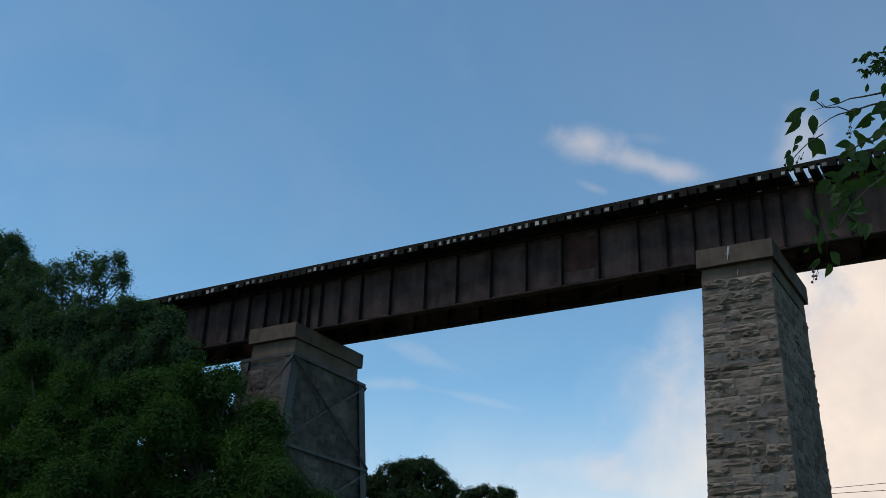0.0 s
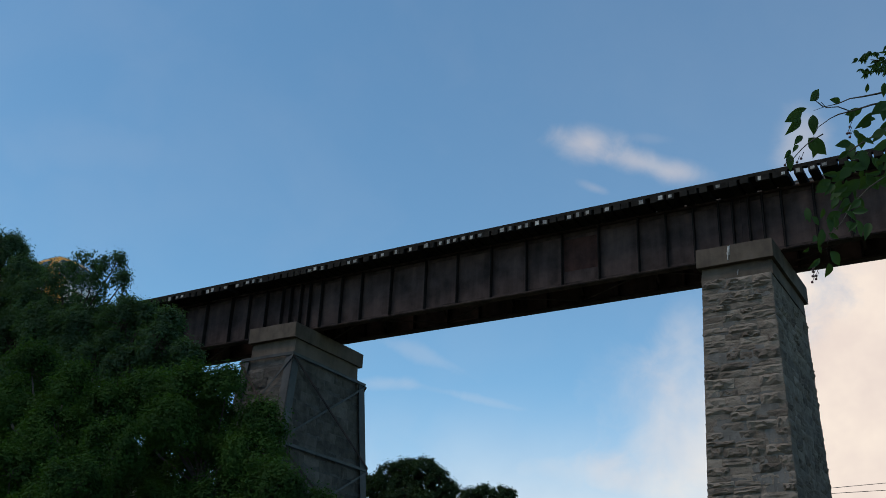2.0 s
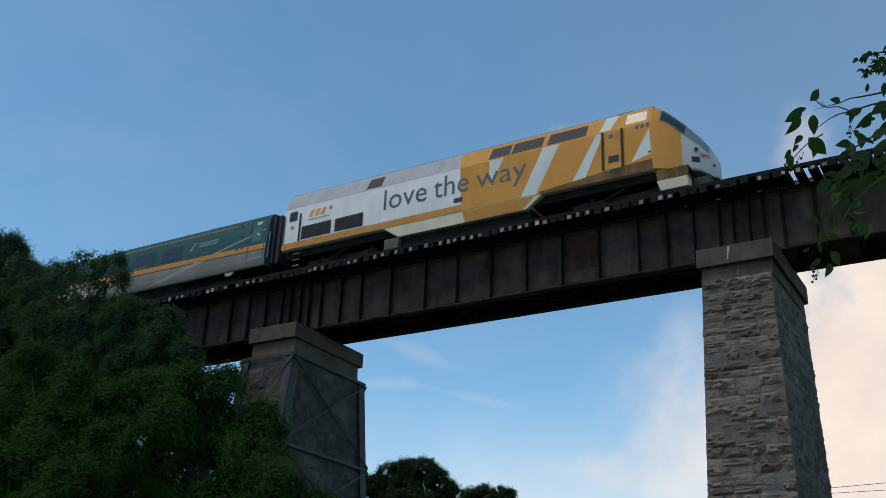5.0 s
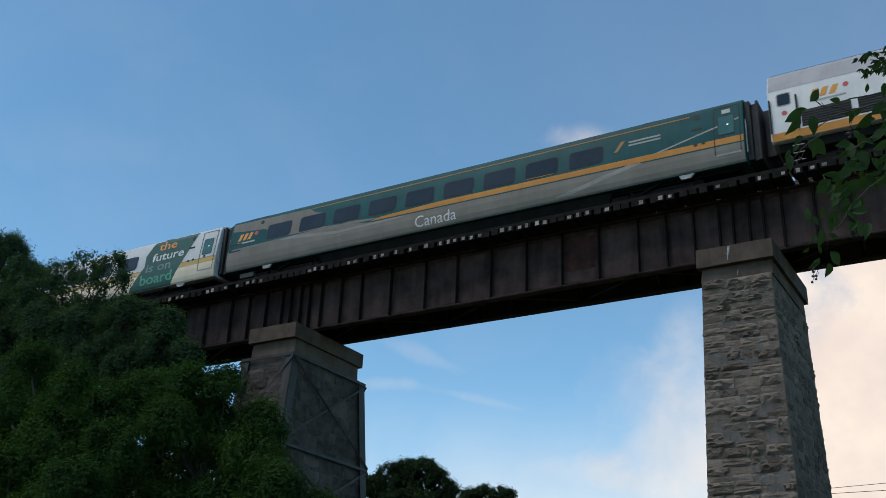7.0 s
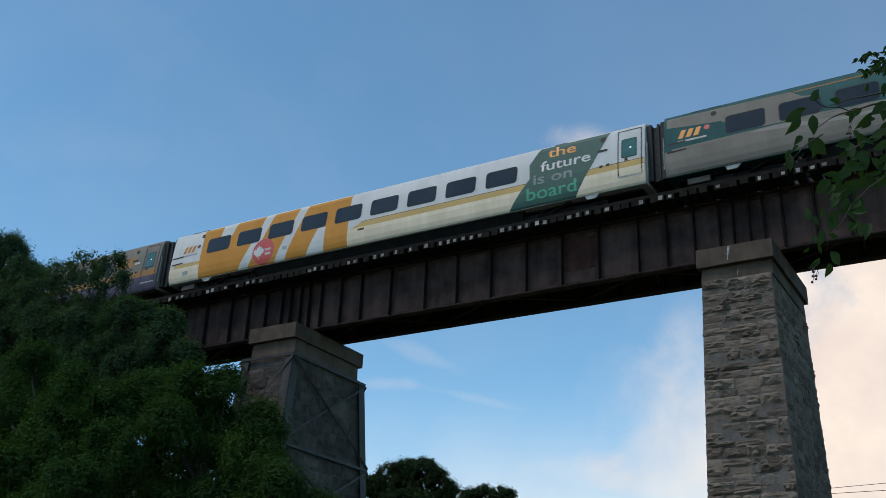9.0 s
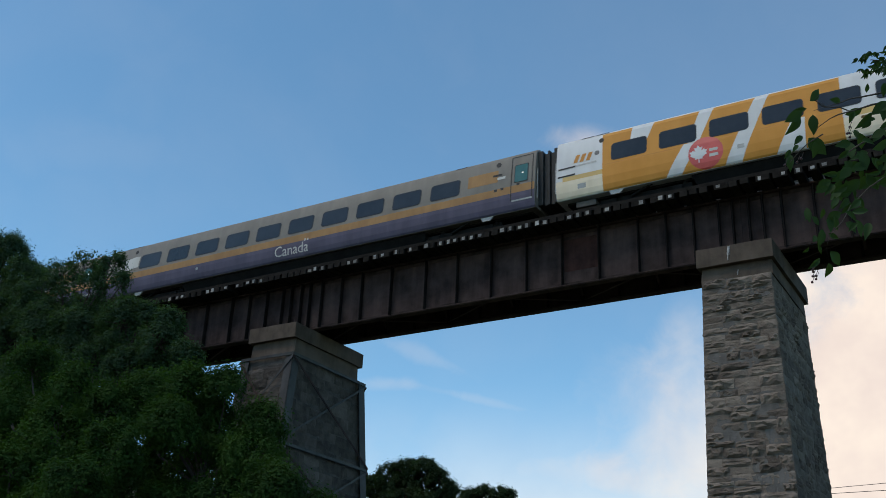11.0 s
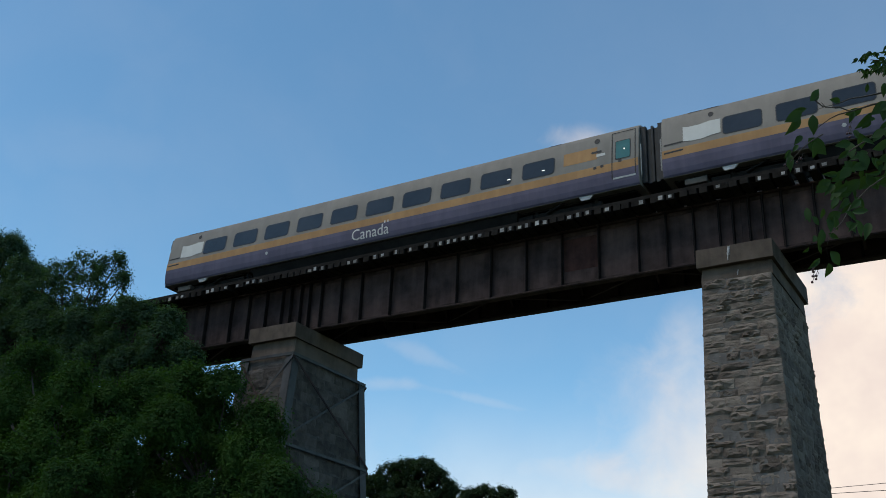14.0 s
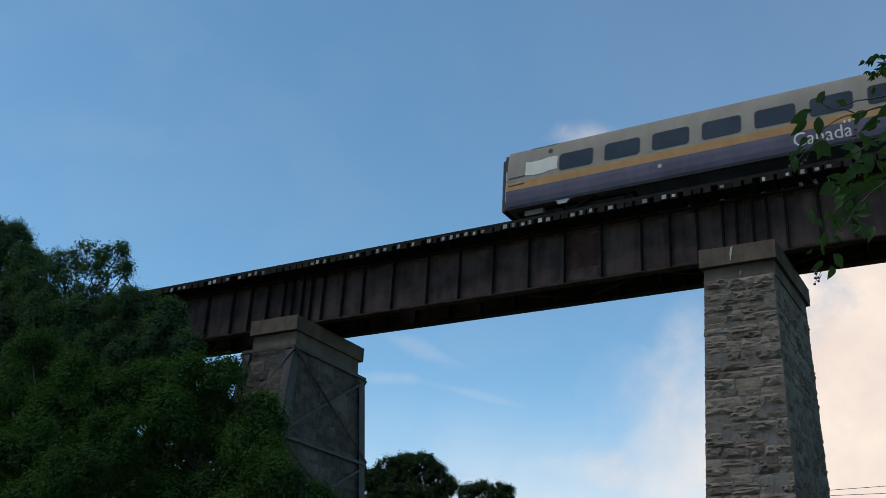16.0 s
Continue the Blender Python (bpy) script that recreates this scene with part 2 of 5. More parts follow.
M = {
    "girder": surface("rusted_dark_steel", (0.021, 0.0145, 0.0138), (0.076, 0.050, 0.045), 0.9, 0.85, 0.0, 0.1, 20, 0.25, (1, 1, 1), 0.35, 0.12, True),
    # stiffener steel: shade of the legs painted in as a darker colour
    "darkened": surface("shade_toned_steel", (0.008, 0.006, 0.006), (0.022, 0.016, 0.015), 2.0, 0.85, 0.0, 0.1, 20, 0.2, (1, 1, 1), 0.35, 0.12, True),
    "rust_red": surface("red_oxide_steel", (0.026, 0.013, 0.011), (0.066, 0.030, 0.025), 2.0, 0.85, 0.0, 0.1, 30, 0.2, (1, 1, 1), 0.4, 0.12, True),
    "rail": surface("rail_steel", (0.06, 0.045, 0.035), (0.14, 0.11, 0.09), 4.0, 0.5, 0.6, 0.05, 60),
    "tie": surface("creosoted_timber", (0.009, 0.0078, 0.007), (0.026, 0.022, 0.019), 3.0, 0.95, 0.0, 0.3, 50, 0.4, (1, 1, 1), 0.0, 0.1),
    "tie_end": surface("bleached_end_grain", (0.15, 0.14, 0.13), (0.38, 0.36, 0.34), 9.0, 0.9, 0.0, 0.3, 70, 0.9),
    "stone": surface("rock_faced_limestone", (0.078, 0.058, 0.046), (0.235, 0.188, 0.152), 1.3, 0.92, 0.0, 0.55, 14, 0.45, (1, 1, 1), 0.0, 0.2, True),
    # darker limestone and mortar for the braced pier
    "dark_stone": surface("dark_limestone", (0.026, 0.022, 0.019), (0.115, 0.099, 0.086), 1.1, 0.93, 0.0, 0.55, 12, 0.5, (1, 1, 1), 0.0, 0.2, True),
    "dark_mortar": surface("dark_joint_mortar", (0.035, 0.031, 0.028), (0.085, 0.077, 0.07), 2.5, 0.95, 0.0, 0.3, 40),
    "mortar": surface("old_mortar", (0.09, 0.077, 0.067), (0.18, 0.158, 0.14), 2.5, 0.95, 0.0, 0.3, 40),
    "concrete": surface("weathered_concrete", (0.050, 0.036, 0.027), (0.130, 0.100, 0.077), 0.8, 0.9, 0.0, 0.2, 22, 0.15, (1, 1, 1), 0.2, 0.25, True),
    "patch": surface("cement_render", (0.080, 0.071, 0.064), (0.165, 0.15, 0.138), 1.6, 0.92, 0.0, 0.25, 20, 0.1, (1, 1, 1), 0.3, 0.3, True),
    "strap": surface("galvanised_strap", (0.024, 0.024, 0.023), (0.055, 0.055, 0.053), 2.0, 0.6, 0.3, 0.08, 40, 0.2, (1, 1, 1), 0.4),
    "soil": surface("grassy_ground", (0.045, 0.055, 0.025), (0.10, 0.105, 0.05), 0.4, 0.95, 0.0, 0.4, 8),
    "ballast": surface("track_ballast", (0.10, 0.095, 0.09), (0.24, 0.23, 0.22), 6.0, 0.95, 0.0, 0.6, 18),
    "bark": surface("grey_brown_bark", (0.022, 0.018, 0.015), (0.06, 0.05, 0.04), 3.0, 0.95, 0.0, 0.6, 25, 0.3, (1, 1, 0.3)),
    "twig": surface("young_twig_bark", (0.03, 0.024, 0.02), (0.08, 0.06, 0.045), 20.0, 0.8, 0.0, 0.2, 120),
    "berry": surface("dark_berry_skin", (0.03, 0.012, 0.014), (0.07, 0.02, 0.022), 60.0, 0.4, 0.0, 0.05, 200),
    "cable": surface("black_cable", (0.02, 0.02, 0.02), (0.05, 0.05, 0.05), 2.0, 0.6),
    "grey": surface("coach_silver_grey", (0.175, 0.155, 0.132), (0.235, 0.21, 0.18), 0.7, 0.62, 0.0, 0.012, 12, 0.05, (1, 1, 1), 0.35, 0.22),
    "pale_grey": surface("coach_pale_grey", (0.48, 0.46, 0.42), (0.58, 0.56, 0.52), 0.7, 0.62, 0.0, 0.012, 12, 0.05, (1, 1, 1), 0.3, 0.22),
    "white": surface("coach_white", (0.58, 0.57, 0.56), (0.70, 0.69, 0.68), 0.7, 0.62, 0.0, 0.012, 12, 0.05, (1, 1, 1), 0.35, 0.22),
    "cream": surface("coach_cream_lower_side", (0.70, 0.585, 0.43), (0.84, 0.715, 0.545), 0.7, 0.62, 0.0, 0.012, 12, 0.05, (1, 1, 1), 0.45, 0.22),
    "roof_grey": surface("coach_roof_grey", (0.34, 0.32, 0.33), (0.43, 0.41, 0.42), 0.8, 0.62, 0.0, 0.02, 14, 0.05, (1, 1, 1), 0.35, 0.22),
    "band": surface("faded_gold_band", (0.48, 0.20, 0.04), (0.58, 0.255, 0.06), 0.9, 0.62, 0.0, 0.012, 12, 0.05, (1, 1, 1), 0.4, 0.22),
    "sweep": surface("soft_grey_sweep", (0.25, 0.235, 0.21), (0.33, 0.31, 0.28), 0.8, 0.62, 0.0, 0.012, 12, 0.05, (1, 1, 1), 0.4, 0.22),
    # grey hood paint with the sky's blue reflection mixed into its colour
    "hood": surface("sky_tinted_grey_hood", (0.15, 0.175, 0.20), (0.21, 0.235, 0.26), 0.8, 0.4, 0.0, 0.01, 14, 0.05, (1, 1, 1), 0.3, 0.5),
    "dull_box": surface("dull_brown_box", (0.06, 0.052, 0.042), (0.12, 0.105, 0.088), 2.0, 0.8, 0.0, 0.03, 20),
    "grime": surface("brown_road_grime", (0.10, 0.055, 0.022), (0.24, 0.13, 0.045), 1.4, 0.8, 0.0, 0.03, 14, 0.0, (1, 1, 1), 0.8, 0.2),
    "faded_band": surface("sun_faded_gold_band", (0.29, 0.155, 0.062), (0.38, 0.21, 0.085), 0.9, 0.62, 0.0, 0.012, 12, 0.05, (1, 1, 1), 0.5, 0.22),
    "gold": surface("golden_yellow_paint", (0.54, 0.23, 0.036), (0.63, 0.28, 0.054), 0.8, 0.62, 0.0, 0.012, 12, 0.05, (1, 1, 1), 0.3, 0.22),
    "pale_gold": surface("pale_straw_paint", (0.52, 0.33, 0.09), (0.62, 0.40, 0.13), 0.8, 0.4, 0.0, 0.012, 12),
    "orange": surface("orange_paint", (0.70, 0.27, 0.03), (0.80, 0.33, 0.04), 1.0, 0.4, 0.0, 0.01, 12),
    "blue": surface("dulled_violet_blue_paint", (0.068, 0.060, 0.092), (0.102, 0.09, 0.132), 0.8, 0.62, 0.0, 0.012, 12, 0.05, (1, 1, 1), 0.45, 0.22),
    "teal": surface("deep_teal_paint", (0.006, 0.062, 0.066), (0.012, 0.092, 0.095), 0.8, 0.62, 0.0, 0.012, 12, 0.05, (1, 1, 1), 0.35, 0.22),
    "dark_green": surface("bottle_green_paint", (0.02, 0.075, 0.062), (0.035, 0.11, 0.09), 0.8, 0.62, 0.0, 0.012, 12),
    "mint": surface("bright_green_lettering", (0.05, 0.30, 0.17), (0.07, 0.36, 0.21), 1.0, 0.4, 0.0, 0.01, 12),
    "lavender": surface("grey_green_lettering", (0.15, 0.20, 0.19), (0.20, 0.25, 0.24), 1.0, 0.4, 0.0, 0.01, 12),
    "red": surface("red_emblem_paint", (0.50, 0.06, 0.05), (0.62, 0.09, 0.07), 1.0, 0.4, 0.0, 0.01, 12),
    "letter": surface("charcoal_lettering", (0.055, 0.06, 0.065), (0.085, 0.09, 0.095), 1.0, 0.45, 0.0, 0.01, 12),
    "glass": surface("tinted_window_glass", (0.018, 0.018, 0.020), (0.034, 0.034, 0.037), 0.5, 0.06, 0.0, 0.0, 4, 0.3, (1, 1, 1), 0, 0.42),
    "door_glass": surface("greenish_door_glass", (0.03, 0.10, 0.085), (0.06, 0.15, 0.13), 0.8, 0.08, 0.0, 0.0, 4, 0.2, (1, 1, 1), 0, 0.6),
    "black": surface("sooty_black_steel", (0.010, 0.010, 0.010), (0.032, 0.030, 0.028), 1.5, 0.7, 0.0, 0.1, 25, 0.2),
    "under": surface("brake_dust_underframe", (0.007, 0.0065, 0.006), (0.018, 0.0165, 0.015), 1.5, 0.9, 0.0, 0.15, 25, 0.3, (1, 1, 1), 0.0, 0.12),
    "rubber": surface("black_diaphragm_rubber", (0.012, 0.012, 0.012), (0.03, 0.03, 0.03), 3.0, 0.75, 0.0, 0.15, 30),
    "bare": surface("dull_grey_equipment", (0.26, 0.26, 0.25), (0.44, 0.44, 0.42), 3.0, 0.55, 0.2, 0.05, 30, 0.2),
    "leaf_near": foliage("bright_green_leaves", (0.017, 0.039, 0.014), (0.048, 0.098, 0.023), 0.04),
    "leaf_dark": foliage("deep_green_leaves", (0.030, 0.056, 0.036), (0.062, 0.106, 0.062), 0.04, 0.4),
    "leaf_far": foliage("dark_far_leaves", (0.018, 0.034, 0.016), (0.042, 0.070, 0.030)),
    "leaf_branch": foliage("broad_green_leaf", (0.020, 0.042, 0.017), (0.050, 0.088, 0.030), 0.2, 0.28),
}
lamp_glow = bpy.data.materials.new("lamp_and_reflection_glow")
lamp_glow.use_nodes = True
lamp_glow.node_tree.nodes["Principled BSDF"].inputs["Emission Color"].default_value = (1.0, 0.9, 0.75, 1)
lamp_glow.node_tree.nodes["Principled BSDF"].inputs["Emission Strength"].default_value = 0.8
M["glow"] = lamp_glow


# ---- mesh helpers ----
def part(name, bm, material, parent=None, label="", smooth=False):
    """Links a bmesh as one mesh object under a thing or a part."""
    me = bpy.data.meshes.new(name)
    bm.to_mesh(me)
    bm.free()
    me.materials.append(M[material])
    if smooth:
        me.polygons.foreach_set("use_smooth", [True] * len(me.polygons))
    ob = new(name, me)
    ob.parent = parent
    if label:
        tagged(ob, label)
    return ob


def box(x0, x1, y0, y1, z0, z1, bevel=0.0, into=None):
    bm = into or bmesh.new()
    made = bmesh.ops.create_cube(bm, size=1.0)["verts"]
    for v in made:
        v.co = Vector((x0 + (v.co.x + .5) * (x1 - x0), y0 + (v.co.y + .5) * (y1 - y0), z0 + (v.co.z + .5) * (z1 - z0)))
    if bevel:
        edges = {e for v in made for e in v.link_edges}
        bmesh.ops.bevel(bm, geom=list(edges), offset=bevel, segments=2, affect="EDGES", profile=0.6)
    return bm


def frustum(lo, hi, z0, z1, bevel=0.0, into=None):
    """A tapered block: lo and hi are (x0, x1, y0, y1) at its foot and head."""
    bm = into or bmesh.new()
    made = bmesh.ops.create_cube(bm, size=1.0)["verts"]
    for v in made:
        q = hi if v.co.z > 0 else lo
        v.co = Vector((q[1] if v.co.x > 0 else q[0], q[3] if v.co.y > 0 else q[2], z1 if v.co.z > 0 else z0))
    if bevel:
        bmesh.ops.bevel(bm, geom=list({e for v in made for e in v.link_edges}), offset=bevel, segments=2, affect="EDGES", profile=0.6)
    return bm


def tube(points, radii, sides=8, into=None):
    """A tapered round bar through the points."""
    bm = into or bmesh.new()
    rings = []
    for k, p in enumerate(points):
        p = Vector(p)
        a, b = Vector(points[max(0, k - 1)]), Vector(points[min(len(points) - 1, k + 1)])
        turn = (b - a).to_track_quat("Z", "Y")
        r = radii[k] if isinstance(radii, (list, tuple)) else radii
        rings.append([bm.verts.new(p + turn @ Vector((r * math.cos(t), r * math.sin(t), 0)))
                      for t in (2 * math.pi * j / sides for j in range(sides))])
    for lo, hi in zip(rings, rings[1:]):
        for j in range(sides):
            bm.faces.new((lo[j], lo[(j + 1) % sides], hi[(j + 1) % sides], hi[j]))
    bm.faces.new(rings[0][::-1])
    bm.faces.new(rings[-1])
    return bm


def beam(a, b, width, depth, into=None, up=(0, 0, 1)):
    """A flat bar from a to b."""
    a, b = Vector(a), Vector(b)
    way = (b - a).normalized()
    side = way.cross(Vector(up)).normalized()
    top = side.cross(way).normalized()
    bm = into or bmesh.new()
    v = [bm.verts.new(p + side * sx * width / 2 + top * sz * depth / 2) for p in (a, b) for sx, sz in ((-1, -1), (1, -1), (1, 1), (-1, 1))]
    for f in ((3, 2, 1, 0), (4, 5, 6, 7), (0, 1, 5, 4), (1, 2, 6, 5), (2, 3, 7, 6), (3, 0, 4, 7)):
        bm.faces.new([v[k] for k in f])
    return bm


def empty(name, m=None):
    ob = new(name)
    ob.empty_display_size = 0.3
    if m is not None:
        ob.matrix_world = m
    return ob


# ---- ground ----
def ground_height(x, y):
    """Valley floor with a railway embankment at either end of the viaduct."""
    left, right = max(0.0, x + 51.0), max(0.0, 14.0 - x)
    off = max(0.0, abs(y) - 3.4)
    bank = max(RAIL - 0.40 - math.hypot(left, off) / 1.35, RAIL - 0.40 - math.hypot(right, off) / 1.15)
    floor = 0.25 * noise.noise((x * 0.06, y * 0.06, 3.0)) + 0.12 * noise.noise((x * 0.3, y * 0.3, 1.0))
    return max(floor - 0.1, bank + (0.0 if off == 0 else 0.3 * noise.noise((x * 0.2, y * 0.2, 0.0)) * min(1, off)))


def spread(near, step, far):
    a = list(np.arange(-near, near + step / 2, step))
    tail = list(np.geomspace(near + step, far, 14))
    return [-q for q in tail[::-1]] + a + tail


def build_ground():
    xs, ys = spread(230, 4.0, 3000), spread(60, 1.7, 3000)
    me = bpy.data.meshes.new("ground")
    co = [(x, y, ground_height(x, y)) for y in ys for x in xs]
    n = len(xs)
    me.from_pydata(co, [], [(j * n + i, j * n + i + 1, (j + 1) * n + i + 1, (j + 1) * n + i) for j in range(len(ys) - 1) for i in range(n - 1)])
    me.materials.append(M["soil"])
    tagged(new("ground", me), "grassy valley floor and embankments under the viaduct", "ground", kind="structure")


build_ground()

# ---- viaduct ----
PIERS = (-28.50, -8.20)
SPAN = PIERS[1] - PIERS[0]
CAP_TOP, CAP_FOOT = RAIL - 2.84, RAIL - 3.50


def build_girder(x0, x1, y, gaps):
    """One riveted plate girder with its flanges and web stiffeners."""
    thing = tagged(empty("plate_girder", pose(x0, y, 0)), "rusted dark riveted steel plate girder resting on stone piers", "girder", "girders of the viaduct")
    top, foot, length = RAIL - 0.405, RAIL - 2.74, x1 - x0
    part("web", box(0, length, -0.008, 0.008, foot, top), "girder", thing)
    bm = box(0, length, -0.20, 0.20, top - 0.03, top)
    box(0, length, -0.17, 0.17, top - 0.055, top - 0.03, into=bm)
    part("top_flange", bm, "girder", thing)
    bm = box(0, length, -0.20, 0.20, foot, foot + 0.03)
    box(0.9, length - 0.9, -0.17, 0.17, foot - 0.03, foot, into=bm)
    part("bottom_flange", bm, "girder", thing)
    for side in (-1, 1):
        for z0, z1 in ((top - 0.20, top - 0.055), (foot + 0.03, foot + 0.17)):
            part("flange_angle", box(0, length, min(side * 0.008, side * 0.026), max(side * 0.008, side * 0.026), z0, z1), "girder", thing)
        for x in gaps:
            bm = box(x - 0.05, x + 0.05, min(side * .026, side * .042), max(side * .026, side * .042), foot + 0.03, top - 0.055)
            box(x + 0.03, x + 0.055, min(side * .042, side * .24), max(side * .042, side * .24), foot + 0.03, top - 0.055, into=bm)
            part("stiffener", bm, "darkened", thing, "dark steel angle stiffener with shade painted in")
    for x in (0.45, length - 0.45):
        part("bearing_shoe", frustum((x - .38, x + .38, -.34, .34), (x - .28, x + .28, -.22, .22), CAP_TOP, foot), "girder", thing, "dark steel bearing shoe")
    return thing


def build_span(x0):
    marks = [0.28, 0.78, 1.45, 2.55, 3.65, 5.2, 6.95, 8.5, 10.1, 11.7, 13.25, 14.8, 16.4, 17.5, 18.55, 19.5, 20.0]
    lo, hi = x0 + 0.004, x0 + SPAN - 0.004
    build_girder(lo, hi, -1.06, marks)
    build_girder(lo, hi, 0.92, marks)
    frame_thing = tagged(empty("cross_bracing", pose(x0, 0, 0)), "dark steel cross frames between the plate girders", "bracing", "bracing of the viaduct")
    for k in range(7):
        x = 0.6 + k * (SPAN - 1.2) / 6
        for a, b in (((-0.85, -0.8), (0.72, -2.45)), ((-0.85, -2.45), (0.72, -0.8))):
            part("diagonal", beam((x, a[0], RAIL + a[1]), (x, b[0], RAIL + b[1]), 0.09, 0.02), "girder", frame_thing)
        if k < 6:
            s = 1 if k % 2 else -1
            part("lateral", beam((x, -0.85 * s - 0.06, RAIL - 2.62), (x + (SPAN - 1.2) / 6, 0.85 * s - 0.06, RAIL - 2.62), 0.1, 0.02), "girder", frame_thing)


for x0 in (PIERS[0] - SPAN, PIERS[0], PIERS[1]):
    build_span(x0)
# faded red oxide panel on the middle girder
red_panel = tagged(empty("web_repair_plate", pose(PIERS[0], -1.06, 0)), "reddish rusted repair plate riveted to the girder web", "plate")
part("plate", box(13.32, 14.72, -0.016, -0.0085, RAIL - 2.1, RAIL - 0.75), "rust_red", red_panel)


def roughen(bm, amount, freq):
    for v in bm.verts:
        v.co += noise.noise_vector(v.co * freq) * amount


def block(lo, hi, z0, z1, cuts, amount):
    """A tapered masonry or concrete block with uneven faces."""
    bm = frustum(lo, hi, z0, z1)
    bmesh.ops.subdivide_edges(bm, edges=bm.edges[:], cuts=cuts, use_grid_fill=True)
    roughen(bm, amount, 1.7)
    return bm


def stone_mesh(seed, material="stone"):
    """A rock-faced stone: one metre wide and high, its face towards -y, to be scaled."""
    rnd = random.Random(seed)
    bm = bmesh.new()
    nx, nz = 7, 4
    rows = []
    for j in range(nz + 1):
        row = []
        for i in range(nx + 1):
            edge = i in (0, nx) or j in (0, nz)
            x, z = i / nx - .5, j / nz - .5
            if not edge:
                x += rnd.uniform(-.04, .04)
                z += rnd.uniform(-.06, .06)
            lump = .55 + .9 * noise.noise((x * 3.1 + seed * 7.3, z * 2.1, seed * 1.7)) + rnd.uniform(-.16, .16)
            y = -.1 - .25 * max(0, lump) if edge else -.2 - max(0, lump)
            row.append(bm.verts.new((x, y, z)))
        rows.append(row)
    for j in range(nz):
        for i in range(nx):
            bm.faces.new((rows[j][i], rows[j][i + 1], rows[j + 1][i + 1], rows[j + 1][i]))
    rim = rows[0] + [r[-1] for r in rows[1:]] + rows[-1][-2::-1] + [r[0] for r in rows[-2:0:-1]]
    back = [bm.verts.new((v.co.x, 0.4, v.co.z)) for v in rim]
    for k in range(len(rim)):
        q = (k + 1) % len(rim)
        bm.faces.new((rim[q], rim[k], back[k], back[q]))
    me = bpy.data.meshes.new("stone")
    bm.to_mesh(me)
    bm.free()
    me.materials.append(M[material])
    return me


STONES = [stone_mesh(k) for k in range(12)]
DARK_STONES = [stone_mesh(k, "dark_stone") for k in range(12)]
TAPER_X = 0.028


def half_size(top_x, top_y, z0, z, batter=0.115):
    return top_x + TAPER_X * (z0 - z), top_y + batter * (z0 - z)


def lay_stones(parent, cx, top_x, top_y, z_top, z_foot, seed, proud, stones, heights, longest, batter=0.115):
    """Courses of rock-faced stones on the faces of a tapered pier."""
    rnd = random.Random(seed)
    z = z_top
    while z > z_foot:
        h = rnd.choice(heights)
        zc = z - h / 2
        hx, hy = half_size(top_x, top_y, z_top, zc, batter)
        for face, half, out in (("south", hx, hy), ("east", hy, hx), ("west", hy, hx), ("north", hx, hy)):
            if face in ("west", "north") and zc < z_top - 3.0:
                continue
            a = -half
            while a < half - 0.05:
                w = min(rnd.uniform(0.4, longest), half - a)
                if half - a - w < 0.3:
                    w = half - a
                mid = a + w / 2
                ob = new("stone", rnd.choice(stones))
                ob.parent = parent
                d = proud * rnd.choice((0.2, 0.35, 0.55, 0.8, 1.1, 1.5)) * (1.0 if face == "south" else 0.5)
                turn = {"south": 0, "east": 90, "north": 180, "west": -90}[face]
                place = {"south": (mid, -out), "east": (out, mid), "north": (-mid, out), "west": (-out, -mid)}[face]
                jog = rnd.uniform(-.03, .03)
                ob.matrix_basis = pose(cx + place[0], place[1], zc + jog, 0, rnd.uniform(-2.5, 2.5), turn)
                ob.scale = (w + 0.01, d, h * rnd.uniform(.85, 1.2))
                a += w
        z -= h


def build_pier_cap(thing, cx, neck_foot):
    part("cap", block((cx - 1.31, cx + 1.31, -2.54, 2.54), (cx - 1.31, cx + 1.31, -2.54, 2.54), CAP_FOOT, CAP_TOP, 5, 0.02), "concrete", thing, "weathered concrete bearing cap")
    part("neck", block((cx - 1.22, cx + 1.22, -2.36, 2.36), (cx - 1.19, cx + 1.19, -2.32, 2.32), neck_foot, CAP_FOOT + 0.01, 5, 0.02), "concrete", thing, "stained concrete collar under the cap")


BATTER = 0.029


